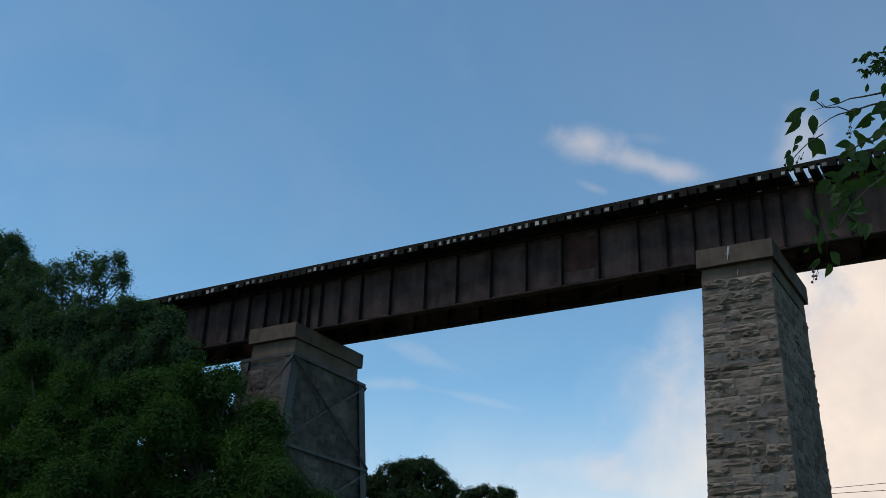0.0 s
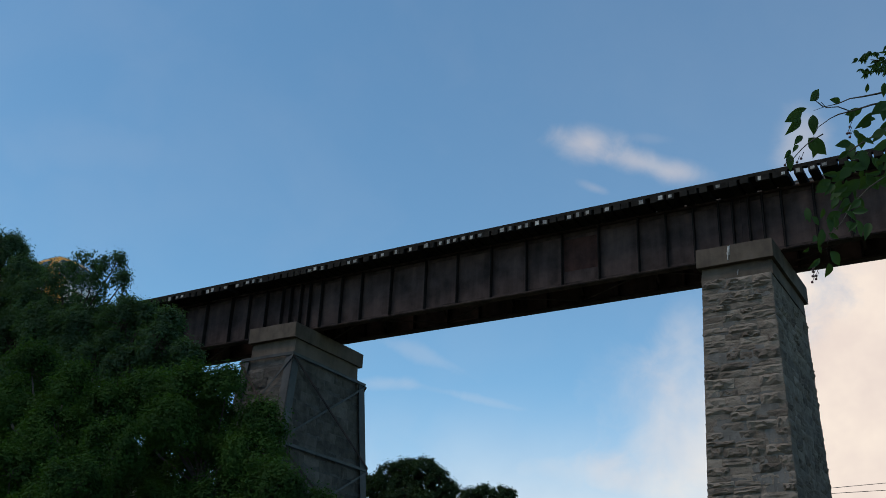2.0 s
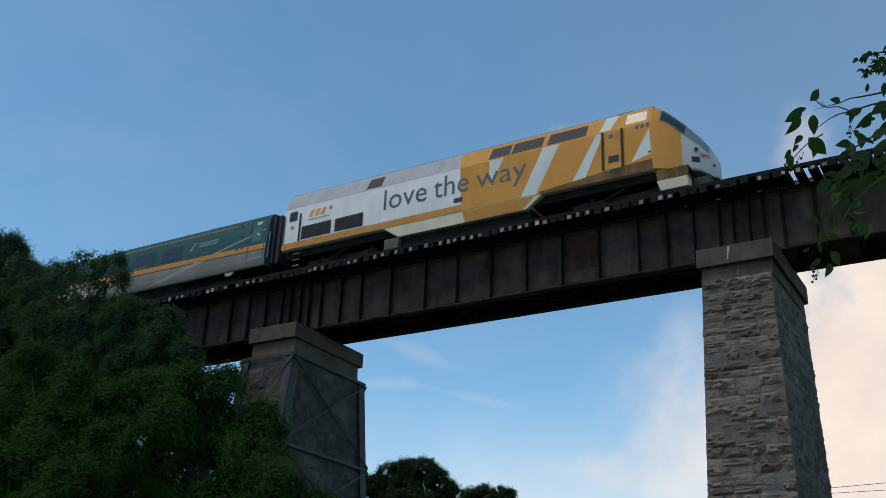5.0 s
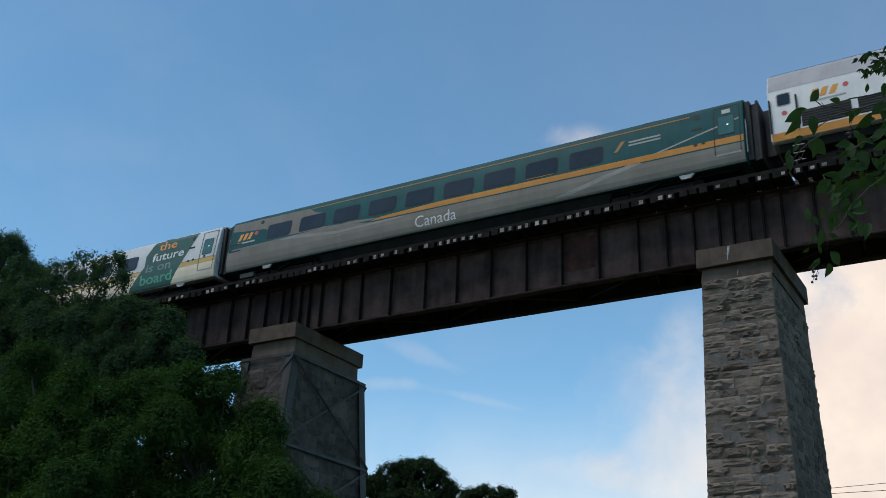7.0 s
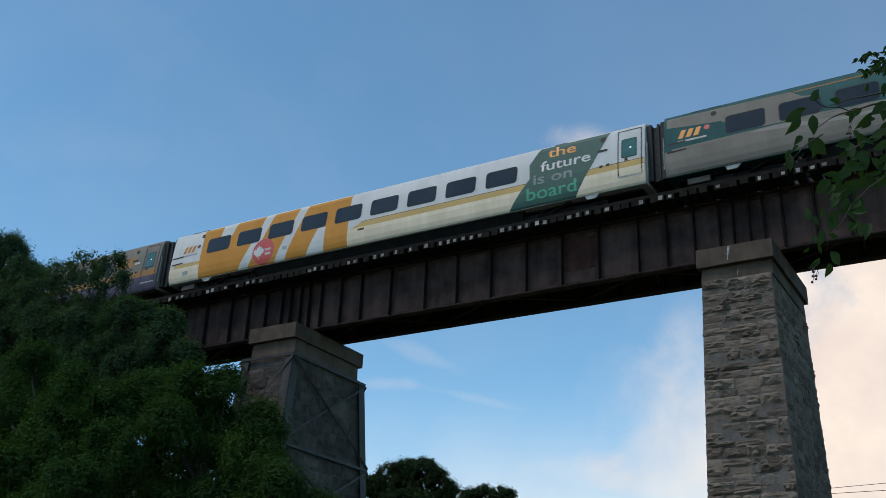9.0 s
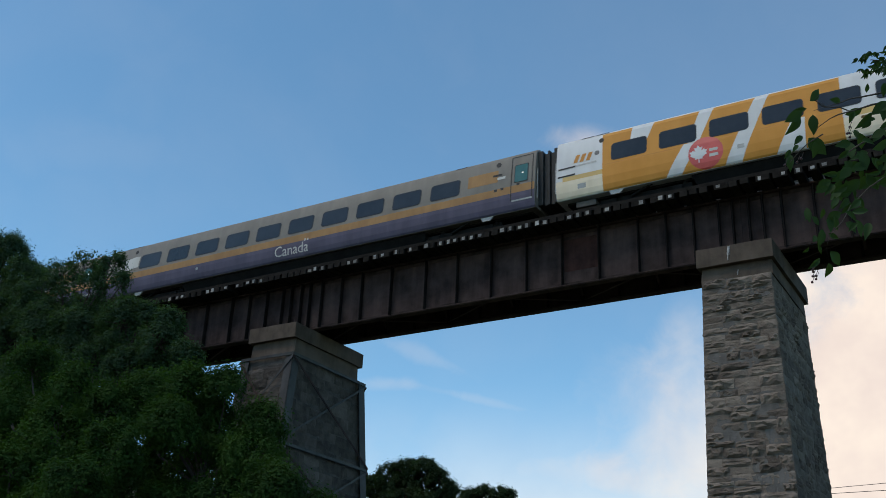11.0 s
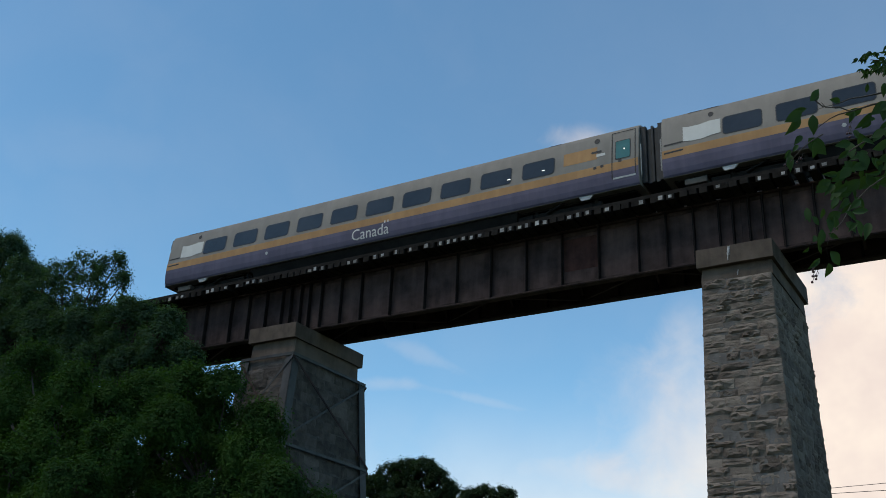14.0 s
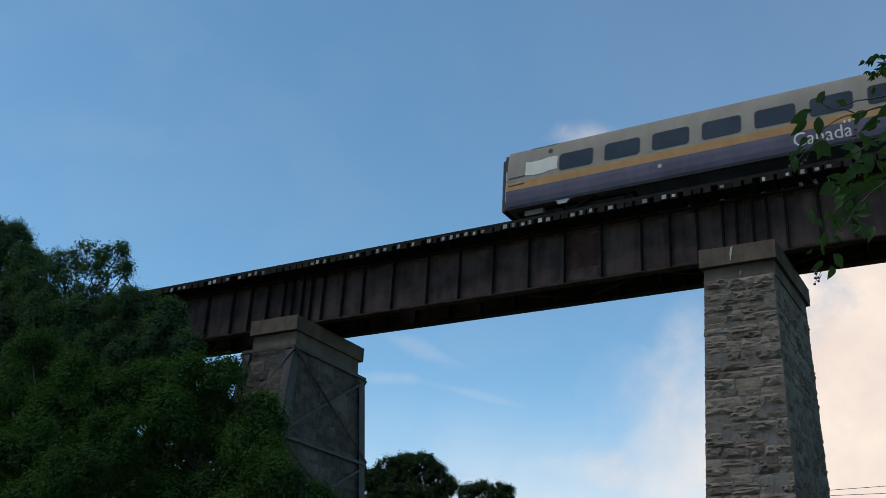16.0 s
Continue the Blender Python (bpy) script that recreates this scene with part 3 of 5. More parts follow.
def build_stone_pier():
    cx, z0 = PIERS[1], RAIL - 4.05
    thing = tagged(empty("stone_pier"), "grey rock-faced limestone pier with concrete cap", "pier", "piers of the viaduct")
    build_pier_cap(thing, cx, z0)
    hx, hy = half_size(1.165, 2.49, z0, -0.6, BATTER)
    part("core", frustum((cx - hx, cx + hx, -hy, hy), (cx - 1.165, cx + 1.165, -2.49, 2.49), -0.6, z0), "mortar", thing, "old mortar in the joints")
    for x0, zb, zt, w in ((cx - .22, CAP_FOOT + .12, CAP_TOP - .05, .045), (cx - .16, CAP_FOOT + .3, CAP_TOP - .03, .03), (cx + .02, CAP_FOOT - .42, CAP_FOOT - .22, .04)):
        y = -2.565 if zb > CAP_FOOT else -2.375
        bm = bmesh.new()
        f = [bm.verts.new(q) for q in ((x0, y, zb), (x0 + w * .6, y, zb), (x0 + w, y, (zb + zt) / 2), (x0 + w * 1.6, y, zt), (x0 + w * .9, y, zt), (x0 - w * .2, y, (zb + zt) / 2))]
        bm.faces.new(f)
        made = bmesh.ops.extrude_face_region(bm, geom=bm.faces[:])
        bmesh.ops.translate(bm, verts=[v for v in made["geom"] if isinstance(v, bmesh.types.BMVert)], vec=(0, .03, 0))
        bmesh.ops.recalc_face_normals(bm, faces=bm.faces[:])
        part("lime_run", bm, "tie_end", thing, "pale lime run")
    # smooth cement repairs over the stones: (left, right, foot, head) on the south face
    rnd = random.Random(9)
    smears = [(-1.15, 1.0, 11.7, 12.5), (.72, 1.36, 7.0, 8.6), (-.2, 1.2, 10.1, 11.0), (.2, 1.15, 14.0, 14.8), (-1.2, .3, 9.2, 9.9), (.55, 1.25, 8.7, 10.2)]
    for _ in range(34):
        x, z, w = rnd.uniform(-1.1, .9), rnd.uniform(7.0, 14.6), rnd.uniform(.3, .8)
        smears.append((x, min(1.2, x + w), z, z + w * rnd.uniform(.3, .7)))
    for x0, x1, zb, zt in smears:
        bm = bmesh.new()
        ring = []
        for k in range(22):
            t = 2 * math.pi * k / 22
            q = 1 / max(abs(math.cos(t)), abs(math.sin(t))) ** .75 * rnd.uniform(.62, 1.06)
            x, z = (x0 + x1) / 2 + (x1 - x0) / 2 * math.cos(t) * q, (zb + zt) / 2 + (zt - zb) / 2 * math.sin(t) * q
            ring.append((x, z))
        faces = []
        for d in (.055, -.05):
            faces.append([bm.verts.new((cx + x, -half_size(1.165, 2.49, z0, z, BATTER)[1] - d * .5 + rnd.uniform(-.012, .012), z)) for x, z in ring])
        bm.faces.new(faces[0])
        for k in range(22):
            bm.faces.new((faces[0][k], faces[1][k], faces[1][(k + 1) % 22], faces[0][(k + 1) % 22]))
        bmesh.ops.triangulate(bm, faces=[f for f in bm.faces if len(f.verts) > 4])
        bmesh.ops.recalc_face_normals(bm, faces=bm.faces[:])
        part("cement_patch", bm, "patch", thing, "smooth pale cement repair")
    return thing


def build_braced_pier():
    cx, z0 = PIERS[0], RAIL - 4.27
    thing = tagged(empty("steel_braced_pier"), "dark stone pier clamped by galvanised steel straps", "pier", "piers of the viaduct")
    build_pier_cap(thing, cx, z0)
    hx, hy = half_size(1.28, 2.5, z0, -0.6)
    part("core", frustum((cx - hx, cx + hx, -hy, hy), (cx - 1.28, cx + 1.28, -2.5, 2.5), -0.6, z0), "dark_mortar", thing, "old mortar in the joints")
    # corner plates, ring straps and crossed diagonals
    def corner(sx, sy, z, out):
        ax, ay = half_size(1.28 + out, 2.5 + out, z0, z)
        return Vector((cx + sx * ax, sy * ay, z))
    levels = [z0 - 0.05, z0 - 3.95, z0 - 7.85, z0 - 11.75]
    for sx in (-1, 1):
        for sy in (-1, 1):
            bm = bmesh.new()
            a, b = corner(sx, sy, z0, 0.14), corner(sx, sy, 0.0, 0.14)
            for flat in (Vector((-sx * 0.40, 0, 0)), Vector((0, -sy * 0.46, 0))):
                thick = Vector((0, -sy * 0.03, 0)) if flat.x else Vector((-sx * 0.03, 0, 0))
                v = [bm.verts.new(p) for p in (a, a + flat, a + flat + thick, a + thick, b, b + flat, b + flat + thick, b + thick)]
                for f in ((3, 2, 1, 0), (4, 5, 6, 7), (0, 1, 5, 4), (1, 2, 6, 5), (2, 3, 7, 6), (3, 0, 4, 7)):
                    bm.faces.new([v[k] for k in f])
            bmesh.ops.recalc_face_normals(bm, faces=bm.faces[:])
            part("corner_plate", bm, "strap", thing, "dull galvanised corner angle plate")
    ring = ((-1, -1), (1, -1), (1, 1), (-1, 1))
    for k in range(4):
        (ax, ay), (bx, by) = ring[k], ring[(k + 1) % 4]
        out = Vector(((ax + bx) / 2, (ay + by) / 2, 0)).normalized()
        for j, z in enumerate(levels):
            part("ring_strap", beam(corner(ax, ay, z, .17), corner(bx, by, z, .17), 0.05, 0.13), "strap", thing)
            if j + 1 < len(levels):
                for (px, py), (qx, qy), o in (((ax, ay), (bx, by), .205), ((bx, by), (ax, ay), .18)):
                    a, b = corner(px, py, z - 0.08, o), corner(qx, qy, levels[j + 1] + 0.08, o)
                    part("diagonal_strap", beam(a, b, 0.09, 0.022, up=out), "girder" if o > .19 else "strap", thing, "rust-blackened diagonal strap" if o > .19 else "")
    return thing


stone_pier = build_stone_pier()
braced_pier = build_braced_pier()


def build_end_supports():
    for cx, sx in ((PIERS[0] - SPAN - 0.9, -1), (PIERS[1] + SPAN + 0.9, 1)):
        thing = tagged(empty("abutment"), "weathered concrete bridge abutment in the embankment", "abutment", "abutments")
        part("bench", block((cx - 1.8, cx + 1.8, -3.6, 3.6), (cx - 1.6, cx + 1.6, -3.3, 3.3), 3.0, CAP_TOP, 4, 0.03), "concrete", thing)
        part("back_wall", box(*sorted((cx + sx * 0.95, cx + sx * 1.6)), -3.3, 3.3, CAP_TOP, RAIL - 0.5), "concrete", thing)


build_end_supports()

# ---- track ----
TIE_STEP = 0.372
DECK = (PIERS[0] - SPAN - 0.6, PIERS[1] + SPAN + 0.6)
PALE_AT = (-35.69, -35.2, -34.86, -33.57, -33.25, -32.89, -32.1, -31.4, -30.71, -30.34, -29.96, -27.11, -26.79, -26.41, -24.99, -24.63, -23.91, -23.59,
           -23.2, -22.45, -21.76, -20.98, -20.32, -19.93, -19.61, -19.21, -18.83, -18.44, -17.38, -17.02, -16.64, -16.27, -15.87, -15.55, -14.49,
           -14.11, -13.71, -12.96, -11.56, -10.84, -10.47, -8.68, -7.21, -6.4, -5.9, -5.4, -5.0)


def build_track():
    track = tagged(empty("railway_track"), "steel rails on creosoted timber bridge ties", "track")
    for y in (-0.755, 0.755):
        bm = box(-330, 200, y - 0.036, y + 0.036, RAIL - 0.042, RAIL, 0.008)
        box(-330, 200, y - 0.009, y + 0.009, RAIL - 0.15, RAIL - 0.042, into=bm)
        box(-330, 200, y - 0.07, y + 0.07, RAIL - 0.172, RAIL - 0.15, into=bm)
        part("rail", bm, "rail", track, "worn brown steel rail")
    rnd = random.Random(4)
    lengths = [box(-.145, .145, -2.10, 1.93, -.115, .115, 0.012) for _ in range(1)]
    me = bpy.data.meshes.new("tie")
    lengths[0].to_mesh(me)
    me.materials.append(M["tie"])
    end = bpy.data.meshes.new("tie_end")
    bm = box(-.10, .10, -.012, .0, -.105, .105, 0.004)
    bm.to_mesh(end)
    end.materials.append(M["tie_end"])
    x, used = DECK[0], set()
    while x < DECK[1]:
        ob = new("tie", me)
        ob.parent = track
        near = min(PALE_AT, key=lambda p: abs(p - x))
        pale = abs(near - x) < TIE_STEP / 2 and near not in used
        at = near if pale else x + rnd.uniform(-.03, .03)
        slide = rnd.uniform(-0.05, 0.04)
        ob.matrix_basis = pose(at, slide, RAIL - 0.172 - 0.115, 0, 0, rnd.uniform(-.5, .5))
        if pale:
            used.add(near)
            tip = new("tie_end", end)
            tip.parent = ob
            tip.matrix_basis = pose(rnd.uniform(-.01, .01), -2.102, rnd.uniform(-.008, .008))
            tip.scale = (rnd.uniform(.55, .9), 1, rnd.uniform(.55, .9))
        x += TIE_STEP
    for y in (-1.97, 1.75):
        part("guard_timber", box(DECK[0], DECK[1], y - .09, y + .09, RAIL - 0.172, RAIL - 0.03, 0.012), "tie", track, "dark guard timber along the tie ends")
    # planks added to block sky between the ties; their end fits the view
    for k in range(4):
        part("walkway_plank", box(DECK[0], -6.25, -1.87 + k * .25, -1.64 + k * .25, RAIL - .172, RAIL - .135, .006), "tie", track, "dark timber plank added to close the gaps between ties")
    bm = bmesh.new()
    for a, b in ((-330, DECK[0]), (DECK[1], 200)):
        x = a + .2
        while x < b - .1:
            beam((x, -1.3, RAIL - .26), (x, 1.3, RAIL - .26), 0.22, 0.17, into=bm)
            x += 0.6
    tagged(part("embankment_ties", bm, "tie", None), "timber ties bedded in ballast on the embankment", "ties", kind="stuff")
    bm = bmesh.new()
    for a, b in ((-330, DECK[0]), (DECK[1], 200)):
        frustum((a, b, -2.9, 2.9), (a, b, -1.9, 1.9), RAIL - 0.7, RAIL - 0.21, into=bm)
    tagged(part("ballast_bed", bm, "ballast", None), "grey crushed stone ballast along the embankment", "ballast", kind="stuff")


build_track()

# ---- train ----
COACH, COACH_STEP = 25.08, 26.0
COACH_SIDE = [(1.44, 0.82), (1.50, 0.90), (1.552, 1.10), (1.58, 1.42), (1.568, 1.9), (1.50, 2.6), (1.42, 3.3), (1.33, 3.5), (1.12, 3.63), (0.7, 3.71), (0.0, 3.74)]
LOCO_SIDE = [(1.40, 0.95), (1.50, 1.02), (1.50, 1.6), (1.50, 3.42), (1.22, 4.17), (1.0, 4.40), (0.6, 4.47), (0.0, 4.49)]


def reach(side, z):
    """Half width of a cross section at height z."""
    return float(np.interp(z, [q[1] for q in side], [q[0] for q in side]))


def loft(sections):
    """A closed hull through (x, half profile) sections."""
    bm = bmesh.new()
    rings = []
    for x, prof in sections:
        ring = [bm.verts.new((x, -y, z)) for y, z in prof] + [bm.verts.new((x, y, z)) for y, z in prof[-2::-1]]
        rings.append(ring)
    n = len(rings[0])
    for a, b in zip(rings, rings[1:]):
        for k in range(n):
            q = (k + 1) % n
            bm.faces.new((a[k], a[q], b[q], b[k]))
    bm.faces.new(rings[0][::-1])
    bm.faces.new(rings[-1])
    bmesh.ops.recalc_face_normals(bm, faces=bm.faces[:])
    return bm


def on_side(bm, side, proud, face=-1):
    """Wraps a flat mesh drawn in x and z onto a vehicle's side, as a thin sheet."""
    for _, z in side:
        bmesh.ops.bisect_plane(bm, geom=bm.verts[:] + bm.edges[:] + bm.faces[:], plane_co=(0, 0, z), plane_no=(0, 0, 1))
    for v in bm.verts:
        v.co.y = face * (reach(side, v.co.z) + proud)
    bmesh.ops.recalc_face_normals(bm, faces=bm.faces[:])
    for f in bm.faces:
        if f.normal.y * face < 0:
            f.normal_flip()
    return bm


def sheet(name, corners, material, parent, side, proud=0.004, label="", face=-1):
    bm = bmesh.new()
    bm.faces.new([bm.verts.new((x, 0, z)) for x, z in corners])
    return part(name, on_side(bm, side, proud, face), material, parent, label)


def rounded(x0, x1, z0, z1, r=0.12, lean=0.0):
    pts = []
    for cx, cz, a0 in ((x1 - r, z1 - r, 0), (x0 + r, z1 - r, 90), (x0 + r, z0 + r, 180), (x1 - r, z0 + r, 270)):
        for k in range(5):
            t = radians(a0 + k * 22.5)
            x, z = cx + r * math.cos(t), cz + r * math.sin(t)
            pts.append((x + lean * (z - z0), z))
    return pts


def disc(cx, cz, r, n=24):
    return [(cx + r * math.cos(2 * math.pi * k / n), cz + r * math.sin(2 * math.pi * k / n)) for k in range(n)]


def lettering(name, words, x0, z0, width, height, material, parent, side, proud=0.008, bold=0.0, label=""):
    """Flat letters fitted into a box of that width and height on a vehicle's side."""
    cu = bpy.data.curves.new(name, "FONT")
    cu.body, cu.size, cu.resolution_u, cu.offset = words, 1.0, 3, bold
    ob = new(name, cu)
    me = bpy.data.meshes.new_from_object(ob.evaluated_get(bpy.context.evaluated_depsgraph_get()))
    bpy.data.objects.remove(ob)
    bm = bmesh.new()
    bm.from_mesh(me)
    lo = [min(v.co[k] for v in bm.verts) for k in (0, 1)]
    hi = [max(v.co[k] for v in bm.verts) for k in (0, 1)]
    for v in bm.verts:
        v.co = Vector((x0 + (v.co.x - lo[0]) / (hi[0] - lo[0]) * width, 0, z0 + (v.co.y - lo[1]) / (hi[1] - lo[1]) * height))
    return part(name, on_side(bm, side, proud), material, parent, label)


def emblem(parent, side, x, z, w, h, colour, star="red"):
    """The operator's mark as three plain slanted bars and a dot."""
    for k in range(3):
        a = x + k * w * 0.27
        sheet("emblem_bar", [(a, z), (a + w * .17, z), (a + w * .30, z + h), (a + w * .13, z + h)], colour, parent, side, 0.008)
    sheet("emblem_dot", disc(x + w * 1.02, z + h * .72, h * .3, 10), star, parent, side, 0.008)
    sheet("small_print", [(x, z - h * .5), (x + w, z - h * .5), (x + w, z - h * .28), (x, z - h * .28)], "bare", parent, side, 0.008)


def wheelset():
    bm = bmesh.new()
    for y in (-0.755, 0.755):
        s = 1 if y > 0 else -1
        tube([(0, y - .07, 0), (0, y + .07, 0)], 0.44, 24, bm)
        tube([(0, y - s * .1, 0), (0, y - s * .07, 0)], 0.468, 24, bm)
        tube([(0, y + s * .07, 0), (0, y + s * .12, 0)], 0.13, 12, bm)
        for k in range(6):
            t = k * math.pi / 3
            tube([(0.28 * math.cos(t), y + s * .068, 0.28 * math.sin(t)), (0.28 * math.cos(t), y + s * .082, 0.28 * math.sin(t))], 0.05, 6, bm)
    tube([(0, -1.0, 0), (0, 1.0, 0)], 0.09, 10, bm)
    return bm


WHEELS = []


def build_bogie(parent, x, base):
    b = part("bogie", box(x - base / 2 - .55, x + base / 2 + .55, -1.12, -0.96, 0.42, 0.66, 0.04), "under", parent, "dusty black bogie frame")
    bm = box(x - base / 2 - .55, x + base / 2 + .55, .96, 1.12, .42, .66, .04)
    box(x - .3, x + .3, -1.0, 1.0, .4, .75, .04, bm)
    part("bogie_bolster", bm, "under", b)
    for s in (-1, 1):
        part("damper", tube([(x - .5, s * 1.2, .55), (x + .35, s * 1.25, .85)], .05, 8), "under", b)
        for dx in (-base / 2, base / 2):
            part("axle_box", box(x + dx - .19, x + dx + .19, min(s * .95, s * 1.2), max(s * .95, s * 1.2), .3, .62, .04), "under", b)
            part("spring", tube([(x + dx + .28, s * 1.04, .40), (x + dx + .28, s * 1.04, .80)], .09, 10), "under", b)
    for dx in (-base / 2, base / 2):
        w = part("wheelset", wheelset(), "under", parent, "steel wheels on one axle")
        w.matrix_basis = pose(x + dx, 0, 0.45)
        WHEELS.append((w, x + dx))


def build_coach(name, label, base_colour, windows, pane="glass"):
    """The shell, windows, doors, ends and running gear that all the coaches share."""
    thing = tagged(empty(name), label, "railway coach", "passenger coaches of the train")
    shrink = [(y * .985, z - .02 if z > 3 else z) for y, z in COACH_SIDE]
    body = part("body", loft([(0, shrink), (0.06, COACH_SIDE), (COACH - .06, COACH_SIDE), (COACH, shrink)]), base_colour, thing, "", True)
    body.data.set_sharp_from_angle(angle=radians(24))
    for k in range(windows):
        x = 2.39 + k * 1.963
        for face in (-1, 1):
            sheet("window", rounded(x - .03, x + 1.45, 2.08, 2.88, .15, 0.02), "rubber", thing, COACH_SIDE, 0.010, "black rubber window surround", face)
            w = sheet("pane", rounded(x, x + 1.42, 2.11, 2.85, .13, 0.02), pane, thing, COACH_SIDE, 0.014, "dark tinted window glass", face)
    # front entrance door
    for q in (((23.97, 1.24), (24.01, 1.24), (24.01, 3.36), (23.97, 3.36)), ((24.93, 1.24), (24.97, 1.24), (24.97, 3.36), (24.93, 3.36)), ((24.01, 3.32), (24.93, 3.32), (24.93, 3.36), (24.01, 3.36))):
        sheet("door_seal", q, "rubber", thing, COACH_SIDE, 0.012)
    sheet("door_window", rounded(24.12, 24.76, 2.06, 2.93, .06), "rubber", thing, COACH_SIDE, 0.012)
    sheet("door_pane", rounded(24.15, 24.73, 2.09, 2.90, .05), "door_glass", thing, COACH_SIDE, 0.016, "greenish door window glass")
    sheet("door_sill", ((24.02, 1.20), (24.95, 1.20), (24.95, 1.27), (24.02, 1.27)), "bare", thing, COACH_SIDE, 0.02, "pale metal door sill")
    sheet("door_lamp", disc(24.5, 2.5, .035, 10), "glow", thing, COACH_SIDE, 0.02)
    sheet("grab_recess", rounded(23.1, 23.55, 2.58, 2.68, .05), "black", thing, COACH_SIDE, 0.012)
    for x, z in ((23.5, 1.85), (23.2, 1.83), (24.25, 1.92)):
        sheet("door_control", rounded(x, x + .14, z, z + .12, .03), "black", thing, COACH_SIDE, 0.014)
    sheet("lamp_recess", disc(23.35, 3.15, .12, 12), "black", thing, COACH_SIDE, 0.012)
    sheet("lamp_recess", disc(1.95, 3.15, .11, 12), "black", thing, COACH_SIDE, 0.012)
    for z in (2.14, 1.78):
        sheet("rear_slot", [(.1, z), (.85, z + .02), (.85, z + .09), (.1, z + .07)], "black", thing, COACH_SIDE, 0.012)
    for x in (1.05, 1.7, 21.2):
        sheet("roof_vent", ((x, 3.47), (x + .55, 3.47), (x + .55, 3.6), (x, 3.6)), "black", thing, COACH_SIDE, .012, "flush black roof vent")
    # ends
    for x0, x1, hw in ((COACH, COACH + .22, 1.25), (COACH + .22, COACH + .40, 1.12), (COACH + .40, COACH + .50, 1.18), (-.22, 0, 1.25), (-.40, -.22, 1.12)):
        part("gangway", box(x0, x1, -hw, hw, 0.95, 3.45 if hw > 1.15 else 3.35, .03), "rubber", thing, "black folded gangway diaphragm")
    for x in (-.45, COACH + .45):
        part("coupler", box(x - .3, x + .3, -.16, .16, .62, .95, .03), "under", thing)
    for s in (-1, 1):
        for x in (COACH + .06, -.06):
            part("end_handrail", tube([(x, s * 1.46, 1.2), (x + .0, s * 1.42, 2.6)], .018, 6), "bare", thing)
    # underframe
    bm = frustum((5.6, 19.6, -1.15, 1.15), (5.4, 19.8, -1.36, 1.36), 0.42, 0.90, .03)
    box(.3, COACH - .3, -1.1, 1.1, .74, .93, into=bm)
    part("underframe", bm, "under", thing, "dusty black equipment skirts")
    for x in (2.3, 22.6):
        part("step_bracket", frustum((x, x + .35, -1.42, -1.36), (x - .1, x + .55, -1.44, -1.36), .66, .86), "bare", thing, "pale grey wedge bracket")
    part("equipment_box", box(.75, 1.6, -1.3, -.8, .46, .70, .03), "dull_box", thing)
    build_bogie(thing, 3.55, 2.59)
    build_bogie(thing, 21.5, 2.59)
    return thing


def strip(thing, x0, x1, z0, z1, colour, name="stripe", proud=0.004):
    return sheet(name, ((x0, z0), (x1, z0), (x1, z1), (x0, z1)), colour, thing, COACH_SIDE, proud)


def build_grey_coach(end_patch):
    c = build_coach("grey_coach", "silver-grey coach with gold band and violet-blue lower side", "grey", 10)
    strip(c, 0.02, COACH - .02, 0.835, 1.60, "blue", "lower_side_band")
    strip(c, 0.02, COACH - .02, 1.60, 1.95, "faded_band", "gold_band", 0.005)
    sheet("blank_panel", ((.86, 2.20), (1.2, 2.14), (1.6, 2.13), (1.95, 2.2), (2.3, 2.22), (2.3, 2.84), (1.9, 2.86), (1.5, 2.80), (1.1, 2.80), (.86, 2.84)), "pale_grey", c, COACH_SIDE, 0.016, "blanked window covered in white film")
    strip(c, 21.9, 23.35, 2.30, 2.88, "faded_band", "faded_gold_panel", 0.005)
    sheet("notice", rounded(23.32, 23.7, 2.40, 2.52, .02), "pale_grey", c, COACH_SIDE, 0.012)
    lettering("country_lettering", "Canada", 11.55, 1.02, 1.98, 0.52, "pale_grey", c, COACH_SIDE, bold=0.0, label="pale lettering on the lower side")
    strip(c, 13.28, 13.34, 1.56, 1.68, "pale_grey", "flag_bar", 0.008)
    strip(c, 13.44, 13.50, 1.56, 1.68, "pale_grey", "flag_bar", 0.008)
    sheet("hatch", disc(6.6, 1.35, .08, 10), "bare", c, COACH_SIDE, .01)
    if end_patch:
        # small glowing sheets on the panes stand for a saloon lamp's reflection
        for x, z in ((19.35, 2.27), (20.95, 2.33)):
            sheet("lamp_reflection", rounded(x, x + .15, z, z + .04, .015), "glow", c, COACH_SIDE, .0155, "glowing sheet on the glass for a lamp's reflection")
    return c


